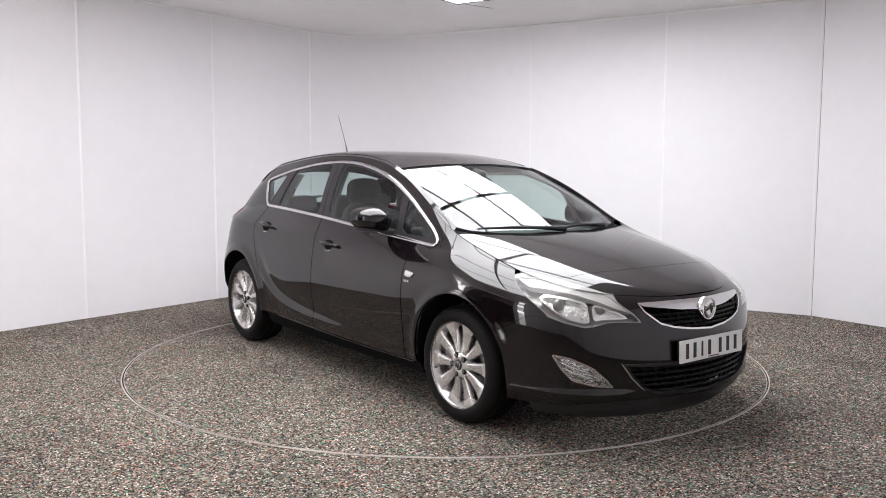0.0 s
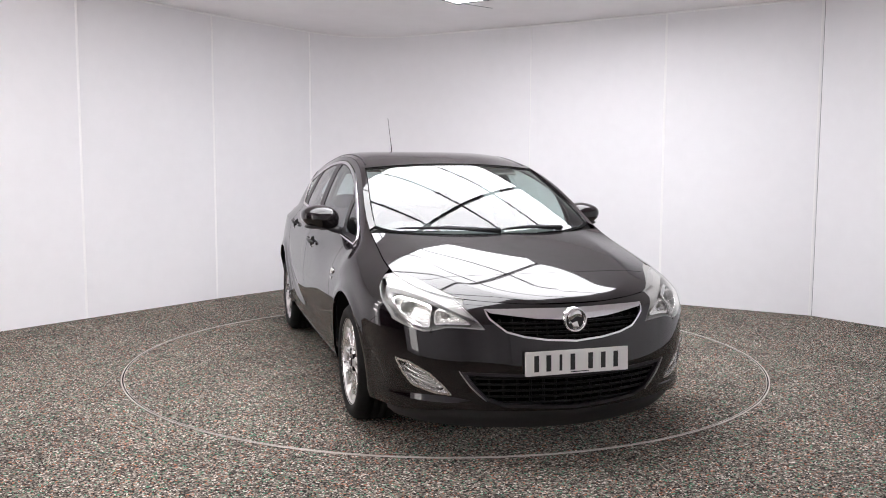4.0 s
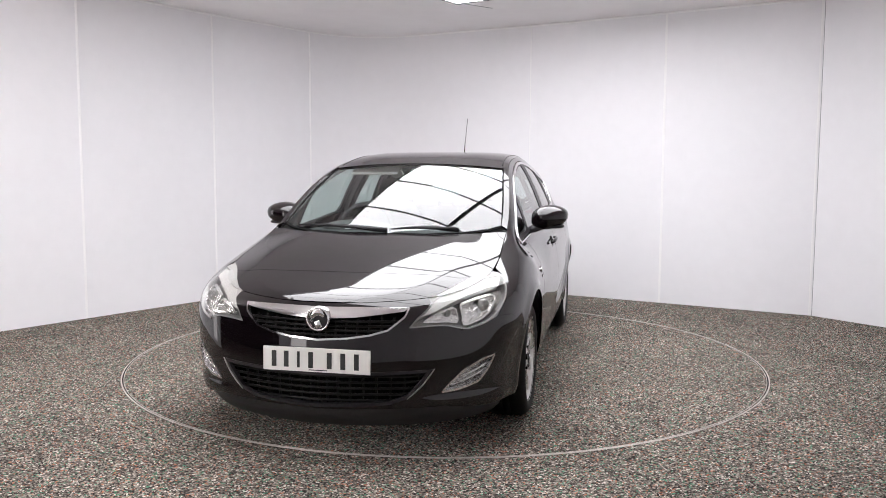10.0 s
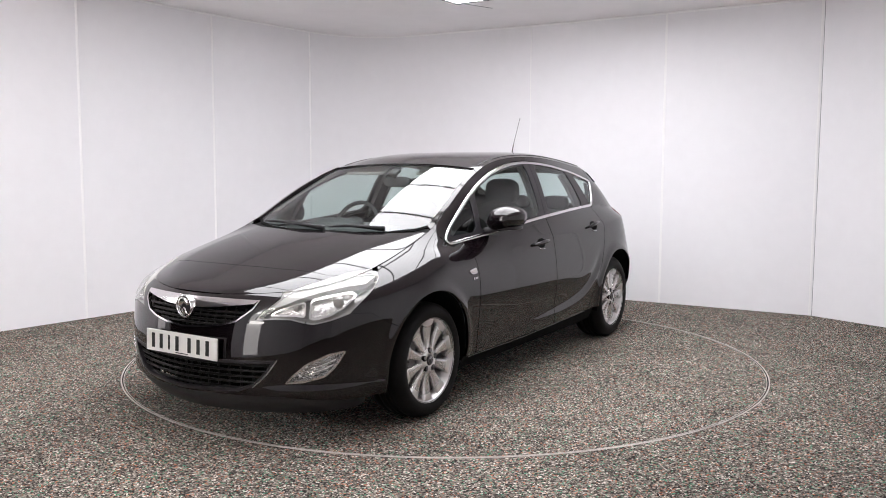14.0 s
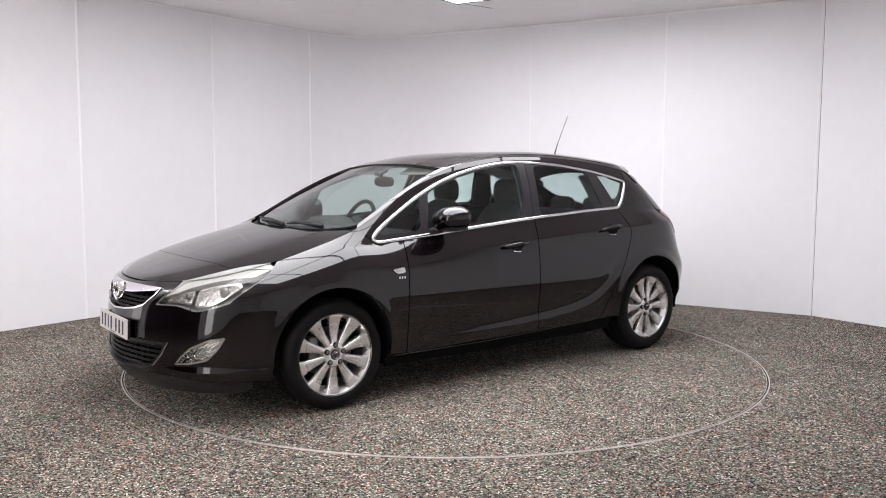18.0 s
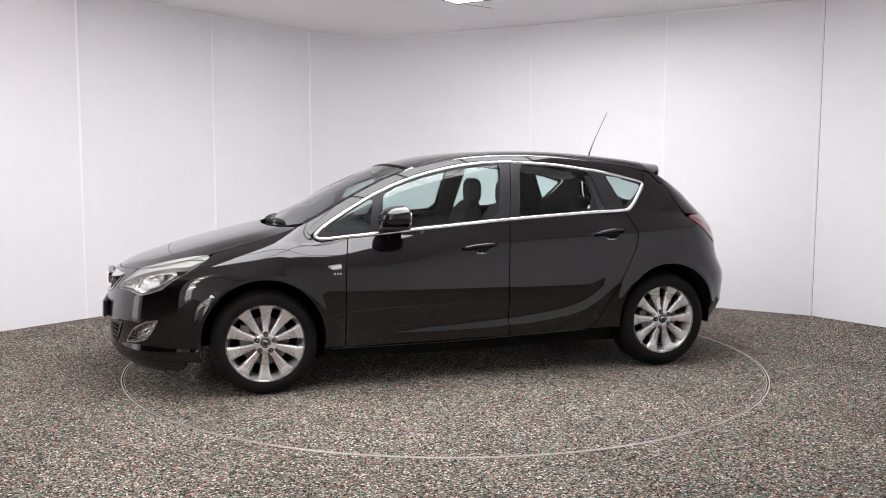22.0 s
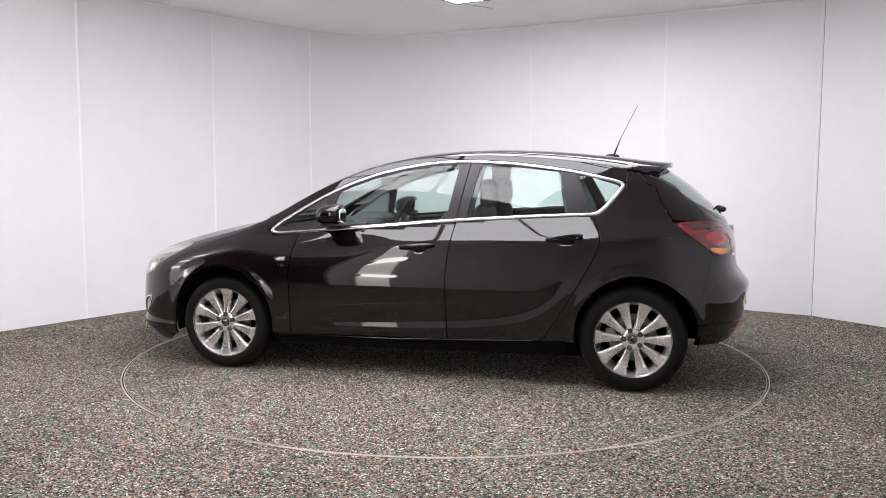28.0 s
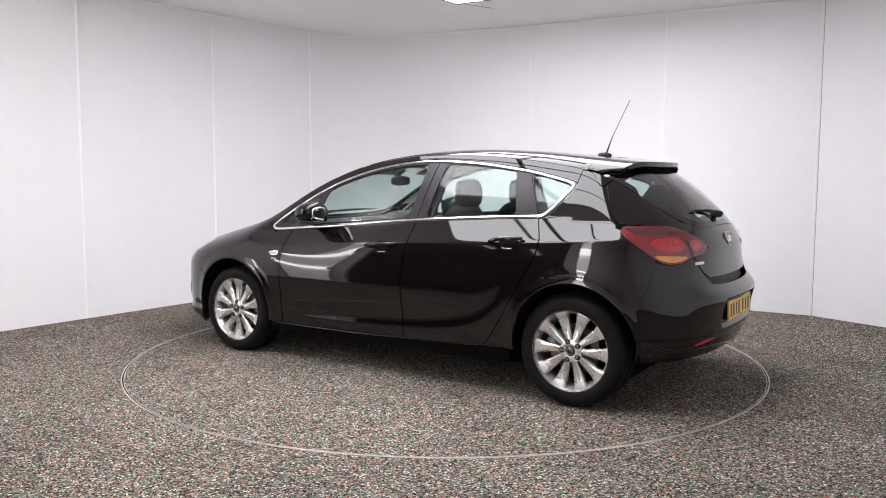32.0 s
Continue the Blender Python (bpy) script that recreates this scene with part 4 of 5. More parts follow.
def ends():
    # front bumper with its openings
    arch = [fz(x, z) for x, z in arc(*ARCHES[0], 36, -18.5, 14)]
    half = [(0.0, 0.7175), (0.134, 0.7175), (0.2, 0.7195), (0.32, 0.7265), (0.385, 0.732), (0.438, 0.7365), (0.43, 0.712), (0.378, 0.658), (0.35, 0.612), (0.42, 0.618), (0.483, 0.618), (0.54, 0.6), (0.572, 0.595), (0.64, 0.615)]
    half += [fz(x, z) for x, z in FRONT_SEAM] + arch + [(0.7, 0.214), (0.585, 0.228), (0.48, 0.243), (0.25, 0.238), (0.0, 0.236)]
    def bumper_nose(s, z):
        # a ledge that runs low round each corner
        p = nose_skin(s, z)
        p[..., 0] += 0.016 / (1 + np.exp((z - 0.285) / 0.011)) / (1 + np.exp(-(np.abs(s) - 0.4) / 0.05))
        p[..., 1] += np.sign(s) * 0.01 / (1 + np.exp((z - 0.285) / 0.011)) / (1 + np.exp(-(np.abs(s) - 0.5) / 0.06))
        return p
    holes = [mirrored(GRILLE), mirrored(LOWER), FOG, [(-s, z) for s, z in FOG]]
    car_part("front_bumper", skin_mesh("front_bumper", bumper_nose, mirrored(half), holes, step=0.014, scale=F_SCALE), PAINT)
    lip = [(0.0, 0.242), (0.25, 0.244), (0.48, 0.249), (0.585, 0.234), (0.7, 0.22), (0.785, 0.217), (0.785, 0.175), (0.75, 0.15), (0.6, 0.138), (0.3, 0.13), (0.0, 0.13)]
    car_part("chin", skin_mesh("chin", nose_skin, mirrored(lip), step=0.03, scale=F_SCALE, lift=-0.004, edge=0.05), CHIN, "matt dark grey lower lip")
    # upper grille: chrome wing bar, thin chrome rim, dark mesh
    grille = car_part("grille", skin_mesh("grille", nose_skin, mirrored(GRILLE), step=0.04, scale=F_SCALE, lift=-0.05, edge=0), VOID, "dark grille between chrome trims")
    bar = [(0.0, 0.697), (0.17, 0.698), (0.348, 0.694), (0.334, 0.682), (0.17, 0.658), (0.0, 0.648)]
    car_part("grille_bar", skin_mesh("grille_bar", nose_skin, mirrored(bar), step=0.015, scale=F_SCALE, lift=0.008, edge=0.03), CHROME, "broad chrome bar", grille)
    outer = mirrored(GRILLE)
    rim_out, rim_in = inset(outer, -0.003, F_SCALE), inset(outer, 0.006, F_SCALE)
    car_part("grille_rim", skin_mesh("grille_rim", nose_skin, rim_out, [rim_in], step=0.015, scale=F_SCALE, lift=0.004, edge=0.02), CHROME, "thin chrome rim", grille)

    def lattice(name, outline, rows, cols, lift, parent, thick=0.006):
        """Bars behind an opening: each follows the nose."""
        o = np.array(outline)
        z0, z1, s1 = o[:, 1].min(), o[:, 1].max(), o[:, 0].max()
        for k in range(1, rows):
            z = z0 + (z1 - z0) * k / rows
            ss = [s for s in np.linspace(-s1, s1, 60) if inside(o, np.array([[s, z]]))[0]]
            if len(ss) > 2:
                bm = bmesh.new()
                tube(bm, [tuple(nose_skin(np.array(s), np.array(z)) + np.array([lift, 0, 0])) for s in ss], thick, 6)
                car_part(name, to_mesh(name, bm), GRILLEBLACK, "", parent)
        for k in range(1, cols):
            s = -s1 + 2 * s1 * k / cols
            zz = [z for z in np.linspace(z0, z1, 24) if inside(o, np.array([[s, z]]))[0]]
            if len(zz) > 2:
                bm = bmesh.new()
                tube(bm, [tuple(nose_skin(np.array(s), np.array(z)) + np.array([lift - 0.008, 0, 0])) for z in zz], thick * 0.8, 6)
                car_part(name, to_mesh(name, bm), GRILLEBLACK, "", parent)
    low_bar = mirrored([(0.0, 0.655)] + GRILLE[3:])
    lattice("grille_slat", low_bar, 5, 16, -0.018, grille)
    lower = car_part("lower_grille", skin_mesh("lower_grille", nose_skin, mirrored(LOWER), step=0.04, scale=F_SCALE, lift=-0.06, edge=0), VOID, "dark lower air intake mesh")
    lattice("mesh_bar", mirrored(LOWER), 6, 18, -0.02, lower, 0.0065)
    car_part("intake_rim", skin_mesh("intake_rim", nose_skin, inset(mirrored(LOWER), -0.003, F_SCALE), [inset(mirrored(LOWER), 0.012, F_SCALE)], step=0.02, scale=F_SCALE, lift=0.003, edge=0.02), SATIN, "satin black intake rim", lower)
    for m in (1, -1):
        bm = bmesh.new()
        tube(bm, [tuple(nose_skin(np.array(m * s), np.array(z)) + np.array([0.006, 0, 0])) for s, z in ((0.452, 0.424), (0.437, 0.395), (0.415, 0.355), (0.385, 0.315), (0.36, 0.285))], [0.002, 0.0035, 0.0035, 0.0035, 0.002], 8)
        car_part("intake_trim", to_mesh("intake_trim", bm), LAMPGREY, "thin dull silver side trim", lower)
    # round emblem as a plain ring with a plain sweep
    ex = float(NOSE(0.655)) + 0.01
    bm = bmesh.new()
    lathe(bm, [(0.001, 0.0), (0.046, 0.0), (0.047, 0.008), (0.052, 0.014), (0.058, 0.008), (0.059, -0.02)], 40, "X", (ex, 0, 0.652))
    emblem = car_part("emblem", to_mesh("emblem", bm), CHROME, "round chrome badge", grille)
    bm = bmesh.new()
    lathe(bm, [(0.001, 0.0015), (0.044, 0.0015)], 32, "X", (ex, 0, 0.652))
    car_part("emblem_field", to_mesh("emblem_field", bm), SATIN, "", grille)
    bm = bmesh.new()
    tube(bm, [(ex + 0.006, 0.03 * math.cos(a), 0.652 + 0.033 * math.sin(a)) for a in np.linspace(0.3, 3.6, 12)], [0.005 + 0.0105 * math.sin(math.pi * i / 11) for i in range(12)], 8, 1.4)
    box(bm, (ex + 0.004, 0.0, 0.628), (0.012, 0.03, 0.034), (20, 0, 0), 0.004)
    car_part("emblem_sweep", to_mesh("emblem_sweep", bm), CHROME, "", grille)
    # number plate: blank shapes stand for its characters
    number_plate("front_number_plate", (2.2685, 0, 0.4655), 0, 2.0, PLATE)
    # headlamps
    for f in (False, True):
        lens_o = HEADLAMP
        lens = car_part("headlamp", skin_mesh("headlamp", front_point, inset(lens_o, -0.001, F_SCALE), step=0.025, scale=F_SCALE, lift=0.002, edge=0.0, flip=f), LENS, "clear headlamp with silver reflectors")
        lens.visible_shadow = False
        car_part("housing", skin_mesh("housing", front_point, inset(lens_o, -0.004, F_SCALE), step=0.025, scale=F_SCALE, lift=-0.055, edge=-0.052, flip=f), LAMPGREY, "", lens)
        car_part("lamp_surround", skin_mesh("lamp_surround", front_point, inset(lens_o, -0.016, F_SCALE), [inset(lens_o, 0.001, F_SCALE)], step=0.02, scale=F_SCALE, lift=-0.004, edge=0.01, flip=f), LAMPTOP, "", lens)
        brow = [(0.782, 0.806), (0.67, 0.8015), (0.57, 0.7765), (0.46, 0.7365), (0.39, 0.661), (0.44, 0.682), (0.5, 0.714), (0.58, 0.743), (0.68, 0.766), (0.742, 0.772)]
        car_part("brow", skin_mesh("brow", front_point, inset(brow, 0.0005, F_SCALE), step=0.02, scale=F_SCALE, lift=-0.007, edge=0.03, flip=f), LAMPWHITE, "pale frosted upper strip", lens)
        m = -1 if f else 1
        def rail_y(x):
            return float(side_y(x, min(float(RAIL(x)), float(HOOD_Z(x)))))
        xs = np.linspace(1.632, 2.035, 18)
        top = [(x, rail_y(x) * 0.999) for x in xs] + [(x, rail_y(x) * 0.998 - max(float(LAMP_IN(x)), 0.004) + 0.002) for x in xs[::-1]]
        car_part("lens_top", skin_mesh("lens_top", hood_point, top, step=0.015, lift=0.001, edge=0.02, flip=f), LAMPTOP, "milky upper edge of the lens", lens)
        front_cell = [(0.402, 0.637), (0.41, 0.652), (0.455, 0.686), (0.525, 0.712), (0.532, 0.63), (0.485, 0.638)]
        rear_cell = [(0.548, 0.622), (0.542, 0.718), (0.61, 0.738), (0.69, 0.752), (0.715, 0.735), (0.67, 0.668), (0.63, 0.637), (0.575, 0.617)]
        for cell in (front_cell, rear_cell):
            o = soften(cell, 1, 0.15)
            car_part("reflector", skin_mesh("reflector", front_point, inset(o, 0.008, F_SCALE), step=0.012, scale=F_SCALE, lift=-0.04, edge=-0.022, flip=f), LAMPMIRROR, "", lens)
            car_part("bezel", skin_mesh("bezel", front_point, inset(o, -0.002, F_SCALE), [inset(o, 0.009, F_SCALE)], step=0.015, scale=F_SCALE, lift=-0.02, edge=0.02, flip=f), LAMPSILVER, "", lens)
        for s, z, r in ((0.63, 0.69, 0.03), (0.48, 0.666, 0.02)):
            c = front_point(np.array(s), np.array(z)) * np.array([1, m, 1])
            bm = bmesh.new()
            lathe(bm, [(0.002, 0.0), (r * 0.7, -0.003), (r, -0.012), (r, -0.03)], 20, "X", (c[0] - 0.03, c[1] * 0.985, c[2]))
            car_part("bulb_shield", to_mesh("bulb_shield", bm), LAMPGREY, "", lens)
        # fog lamp
        fog = car_part("fog_lamp", skin_mesh("fog_lamp", front_point, inset(FOG, 0.008, F_SCALE), step=0.02, scale=F_SCALE, lift=-0.006, edge=0, flip=f), LENS, "angular fog lamp in a chrome surround")
        fog.visible_shadow = False
        car_part("fog_bowl", skin_mesh("fog_bowl", front_point, FOG, step=0.012, scale=F_SCALE, lift=-0.035, edge=-0.03, flip=f), LAMPMIRROR, "", fog)
        car_part("fog_rim", skin_mesh("fog_rim", front_point, inset(FOG, -0.002, F_SCALE), [inset(FOG, 0.009, F_SCALE)], step=0.012, scale=F_SCALE, lift=0.003, edge=0.02, flip=f), CHROME, "", fog)
        for ds, dz in ((0.0, 0.0), (0.012, 0.03)):
            bm = bmesh.new()
            tube(bm, [tuple((front_point(np.array(q + ds), np.array(z + dz)) + np.array([-0.02, 0, 0])) * np.array([1, m, 1])) for q, z in ((0.53, 0.342), (0.58, 0.36), (0.62, 0.378), (0.652, 0.4))], 0.006, 8)
            car_part("fog_louvre", to_mesh("fog_louvre", bm), LAMPSILVER, "", fog)
    # dark structure behind the openings
    inner = mirrored([(0.0, 0.70), (0.4, 0.70), (0.75, 0.66), (0.8, 0.3), (0.6, 0.2), (0.0, 0.18)])
    car_part("bumper_core", skin_mesh("bumper_core", nose_skin, inner, step=0.06, scale=F_SCALE, lift=-0.09, edge=0), VOID)
    # rear: bumper, tailgate, lamps
    arch = [rz(x, z) for x, z in arc(*ARCHES[1], 155, 167, 8)]
    half = [(0.0, 0.69), (0.12, 0.692), (0.23, 0.70), (0.28, 0.754), (0.386, 0.86), (0.405, 0.86), (0.45, 0.833), (0.55, 0.825), (0.62, 0.836)]
    half += [rz(x, z) for x, z in REAR_SEAM] + arch + [(0.75, 0.428), (0.6, 0.43), (0.4, 0.427), (0.2, 0.425), (0.0, 0.425)]
    def bumper_skin(s, z):
        # a rounded ledge above, and a shallow pocket for the plate
        p = tail_skin(s, z)
        pocket = 1 / (1 + np.exp((np.abs(s) - 0.182) / 0.004)) / (1 + np.exp(-(z - 0.465) / 0.004)) / (1 + np.exp((z - 0.605) / 0.004))
        p[..., 0] -= 0.024 * bell(z - 0.63, 0.055) / (1 + np.exp((np.abs(s) - 0.42) / 0.04)) - 0.02 * pocket
        return p
    car_part("rear_bumper", skin_mesh("rear_bumper", bumper_skin, mirrored(half), step=0.018, scale=R_SCALE), PAINT)
    def under_skin(s, z):
        # below the crease the bumper tucks in
        k = np.clip((0.43 - z) / 0.13, 0, 2)
        p = tail_skin(s, z)
        p[..., 0] += 0.05 * k * np.cos(np.minimum(np.abs(s), 1) * np.pi / 2) ** 0.5 - 0.006
        p[..., 1] *= 1 - 0.035 * k
        return p
    low = [(0.0, 0.422), (0.2, 0.422), (0.4, 0.424), (0.6, 0.427), (0.75, 0.425)] + [rz(x, z) for x, z in arc(*ARCHES[1], 168, 187, 10)] + [(0.72, 0.297), (0.55, 0.292), (0.36, 0.3), (0.0, 0.3)]
    car_part("lower_bumper", skin_mesh("lower_bumper", under_skin, mirrored(low), step=0.025, scale=R_SCALE), PAINT)
    gate = [(0.0, 1.055), (0.2, 1.052), (0.36, 1.045), (0.5, 1.042), (0.7, 1.04), (0.7, 1.034), (0.535, 1.031), (0.42, 1.013), (0.318, 0.961), (0.243, 0.906), (0.317, 0.867), (0.38, 0.864), (0.285, 0.768), (0.24, 0.742), (0.12, 0.736), (0.0, 0.735)]
    gate_ob = car_part("tailgate", skin_mesh("tailgate", tail_skin, mirrored(gate), step=0.03, scale=R_SCALE), PAINT)
    ledge = [(0.0, 0.742), (0.12, 0.743), (0.24, 0.75), (0.29, 0.775), (0.285, 0.752), (0.235, 0.7), (0.12, 0.69), (0.0, 0.688)]
    car_part("loading_step", skin_mesh("loading_step", tail_skin, mirrored(ledge), step=0.03, scale=R_SCALE, lift=-0.03, edge=0), PLASTIC, "dark recess below the tailgate")
    for f in (False, True):
        lamp = car_part("tail_lamp", skin_mesh("tail_lamp", rear_point, inset(TAILLAMP, -0.003, R_SCALE), step=0.02, scale=R_SCALE, lift=0.004, edge=0.02, flip=f), RED, "red wrap-round rear lamp with amber strip")
        top = [(0.80, 1.018), (0.70, 1.025), (0.54, 1.022), (0.43, 1.003), (0.4, 0.985), (0.53, 0.992), (0.66, 0.988), (0.75, 0.985)]
        car_part("smoked_band", skin_mesh("smoked_band", rear_point, top, step=0.02, scale=R_SCALE, lift=0.006, edge=0, flip=f), DARKRED, "", lamp)
        lights = [([(0.46, 0.9), (0.58, 0.885), (0.68, 0.93), (0.66, 0.965), (0.5, 0.975), (0.45, 0.94)], REDMID, 0.0055), ([(0.33, 0.895), (0.385, 0.89), (0.41, 0.95), (0.36, 0.955), (0.3, 0.925)], REDMID, 0.0055)]
        lights += [([(s - 0.016, z - 0.011), (s + 0.016, z - 0.011), (s + 0.02, z + 0.011), (s - 0.012, z + 0.011)], REDBRIGHT, 0.0068) for s, z in ((0.5, 0.915), (0.545, 0.912), (0.51, 0.945), (0.555, 0.942), (0.6, 0.935), (0.365, 0.92))]
        for o, mat, up in lights:
            car_part("lamp_light", skin_mesh("lamp_light", rear_point, soften(o, 2, 0.2), step=0.015, scale=R_SCALE, lift=up, edge=0, flip=f), mat, "", lamp)
        o = soften([(0.42, 0.868), (0.465, 0.845), (0.55, 0.838), (0.625, 0.853), (0.665, 0.88), (0.54, 0.874)], 1)
        car_part("indicator", skin_mesh("indicator", rear_point, o, step=0.015, scale=R_SCALE, lift=0.006, edge=0, flip=f), AMBER, "", lamp)
        o = [(0.432, 0.955), (0.389, 0.868), (0.396, 0.867), (0.44, 0.955)]
        car_part("lamp_split", skin_mesh("lamp_split", rear_point, o, step=0.02, scale=R_SCALE, lift=0.0065, edge=0, flip=f), VOID, "", lamp)
        o = soften([(0.43, 0.374), (0.34, 0.404), (0.222, 0.402), (0.33, 0.384)], 1)
        car_part("rear_reflector", skin_mesh("rear_reflector", rear_point, o, step=0.015, scale=R_SCALE, lift=-0.004, edge=0.01, flip=f), REDBRIGHT, "red strip reflector")
    number_plate("rear_number_plate", (-float(TAIL(0.53)) + 0.008, 0, 0.535), 180, 2.0, YELLOW)
    tx = -float(TAIL(0.93)) - 0.004
    bm = bmesh.new()
    lathe(bm, [(0.001, 0.0), (0.036, 0.0), (0.04, -0.008), (0.044, 0.0), (0.044, 0.02)], 32, "X", (tx, 0, 0.935))
    car_part("rear_emblem", to_mesh("rear_emblem", bm), CHROME, "round chrome badge", gate_ob)
    bm = bmesh.new()
    box(bm, (tx + 0.006, 0, 0.862), (0.02, 0.11, 0.03), (0, 0, 0), 0.006)
    car_part("tailgate_handle", to_mesh("tailgate_handle", bm), SATIN, "", gate_ob)
    bm = bmesh.new()
    for k in range(5):
        c = rear_point(np.array(0.362 - 0.016 * k), np.array(0.826))
        box(bm, tuple(c + np.array([-0.002, 0, 0])), (0.004, 0.014, 0.017), (0, 0, -25), 0.001)
    car_part("name_bars", to_mesh("name_bars", bm, False), CHROME, "", gate_ob)
    core = mirrored([(0.0, 1.0), (0.4, 1.0), (0.7, 0.95), (0.75, 0.5), (0.6, 0.33), (0.0, 0.33)])
    car_part("tail_core", skin_mesh("tail_core", tail_skin, core, step=0.08, scale=R_SCALE, lift=-0.09, edge=0), VOID)


def number_plate(name, at, turn, lean, mat):
    """A plate with seven plain bars in place of its characters."""
    holder = bmesh.new()
    m = Matrix.Translation(at) @ Euler((0, radians(-lean), radians(turn))).to_matrix().to_4x4()
    box(holder, (0, 0, 0), (0.008, 0.52, 0.111), (0, 0, 0), 0.003)
    holder.transform(m)
    plate = car_part(name, to_mesh(name, holder, False), mat, "number plate with plain dark bars")
    ys = (-0.205, -0.145, -0.085, -0.025, 0.065, 0.13, 0.195)
    for i, y in enumerate(ys):
        bm = bmesh.new()
        w = 0.013 if i == 2 else 0.023
        box(bm, (0.0047, y, 0.0), (0.002, w, 0.074), (0, 0, 0))
        bm.transform(m)
        car_part("plate_bar", to_mesh("plate_bar", bm, False), INK, "", plate)
    bm = bmesh.new()
    box(bm, (0.0045, 0.01, -0.046), (0.0015, 0.09, 0.004))
    bm.transform(m)
    car_part("plate_foot_bar", to_mesh("plate_foot_bar", bm, False), INK, "", plate)
    bm = bmesh.new()
    box(bm, (-0.013, 0, -0.002), (0.018, 0.5, 0.1), (0, 0, 0), 0.004)
    bm.transform(m)
    car_part("plate_holder", to_mesh("plate_holder", bm, False), PLASTIC, "", plate)


shell()
ends()


# ---- wheels ----
def wheel_meshes(cut=0.0):
    """The meshes of one wheel, its axle along y and its outer face towards +y; cut: how much lower its tyre is."""
    out = {}
    bm = bmesh.new()
    prof = [(0.226, 0.003), (0.233, 0.009), (0.252, 0.0145), (0.275, 0.0165), (0.295, 0.009), (0.31, -0.004), (0.3195, -0.02), (0.3235, -0.04),
            (0.3248, -0.062), (0.3185, -0.064), (0.3185, -0.07), (0.325, -0.072), (0.325, -0.102), (0.3185, -0.104), (0.3185, -0.11), (0.325, -0.112),
            (0.325, -0.142), (0.3185, -0.144), (0.3185, -0.15), (0.3248, -0.152), (0.3235, -0.175), (0.31, -0.21), (0.285, -0.222), (0.23, -0.215)]
    lathe(bm, [(r - cut * max(0.0, (r - 0.24) / 0.085), a) for r, a in prof], 72, "Y")
    out["tyre"] = to_mesh("tyre", bm)
    bm = bmesh.new()
    lathe(bm, [(r * 1.02, a) for r, a in ((0.2295, 0.006), (0.2285, 0.008), (0.2255, 0.007), (0.222, 0.001), (0.217, -0.012), (0.205, -0.03), (0.2, -0.08), (0.205, -0.19), (0.228, -0.2))], 72, "Y")
    out["rim"] = to_mesh("rim", bm)
    # ten spokes that widen outwards and hollow gently
    bm = bmesh.new()
    nr, nw = 12, 7
    rows = []
    for i in range(nr):
        k = i / (nr - 1)
        r = 0.045 + (0.23 - 0.045) * k
        w = 0.0145 + 0.025 * k ** 1.25 + 0.012 * max(0, k - 0.86) / 0.14
        y0 = -0.008 - 0.022 * math.sin(math.pi * min(1, k * 1.05)) * 0.42 + 0.004 * k
        row = []
        for j in range(nw):
            q = j / (nw - 1) * 2 - 1
            y = y0 - 0.006 * max(0, abs(q) - 0.6) / 0.4 - 0.004 * (1 - q * q) * k
            row.append(bm.verts.new((w * q, y, r)))
        low = [bm.verts.new((w * q * 1.05, y0 - 0.05, r)) for q in (1, -1)]
        rows.append(row + low)
    for a, b in zip(rows, rows[1:]):
        for j in range(nw + 2):
            bm.faces.new((a[j], a[(j + 1) % (nw + 2)], b[(j + 1) % (nw + 2)], b[j]))
    bm.faces.new(rows[0])
    bm.faces.new(rows[-1][::-1])
    out["spoke"] = to_mesh("spoke", bm)
    bm = bmesh.new()
    lathe(bm, [(0.03, -0.004), (0.034, -0.002), (0.06, -0.006), (0.066, -0.012), (0.068, -0.06)], 40, "Y")
    out["hub"] = to_mesh("hub", bm)
    bm = bmesh.new()
    lathe(bm, [(0.001, 0.004), (0.024, 0.003), (0.028, 0.0), (0.031, -0.006)], 32, "Y")
    out["centre_cap"] = to_mesh("centre_cap", bm)
    bm = bmesh.new()
    lathe(bm, [(0.0185, 0.0042), (0.0205, 0.0052), (0.0225, 0.0042)], 32, "Y", closed=True)
    tube(bm, [(0.012 * math.cos(a), 0.005, 0.013 * math.sin(a)) for a in np.linspace(0.3, 3.8, 8)], 0.0025, 6)
    out["cap_ring"] = to_mesh("cap_ring", bm)
    bm = bmesh.new()
    lathe(bm, [(0.001, 0.0015), (0.008, 0.0015), (0.0105, -0.001), (0.0105, -0.03)], 6, "Y")
    out["wheel_bolt"] = to_mesh("wheel_bolt", bm, False)
    # flat dark disc, proud of the hub, stands for each bolt hole's shade
    bm = bmesh.new()
    lathe(bm, [(0.001, -0.002), (0.0145, -0.002), (0.0155, -0.006), (0.0155, -0.03)], 20, "Y")
    out["bolt_shade"] = to_mesh("bolt_shade", bm)
    bm = bmesh.new()
    lathe(bm, [(0.001, -0.085), (0.07, -0.085), (0.07, -0.075), (0.145, -0.075), (0.145, -0.1), (0.001, -0.1)], 40, "Y")
    out["brake_disc"] = to_mesh("brake_disc", bm)
    bm = bmesh.new()
    box(bm, (0.115, -0.07, 0.03), (0.06, 0.06, 0.14), (0, 0, 0), 0.012)
    out["brake_caliper"] = to_mesh("brake_caliper", bm)
    bm = bmesh.new()
    lathe(bm, [(0.001, -0.14), (0.2, -0.14)], 40, "Y")
    out["back_plate"] = to_mesh("back_plate", bm)
    bm = bmesh.new()
    tube(bm, [(0.2, -0.012, 0.02), (0.2, 0.0, 0.021)], 0.004, 8)
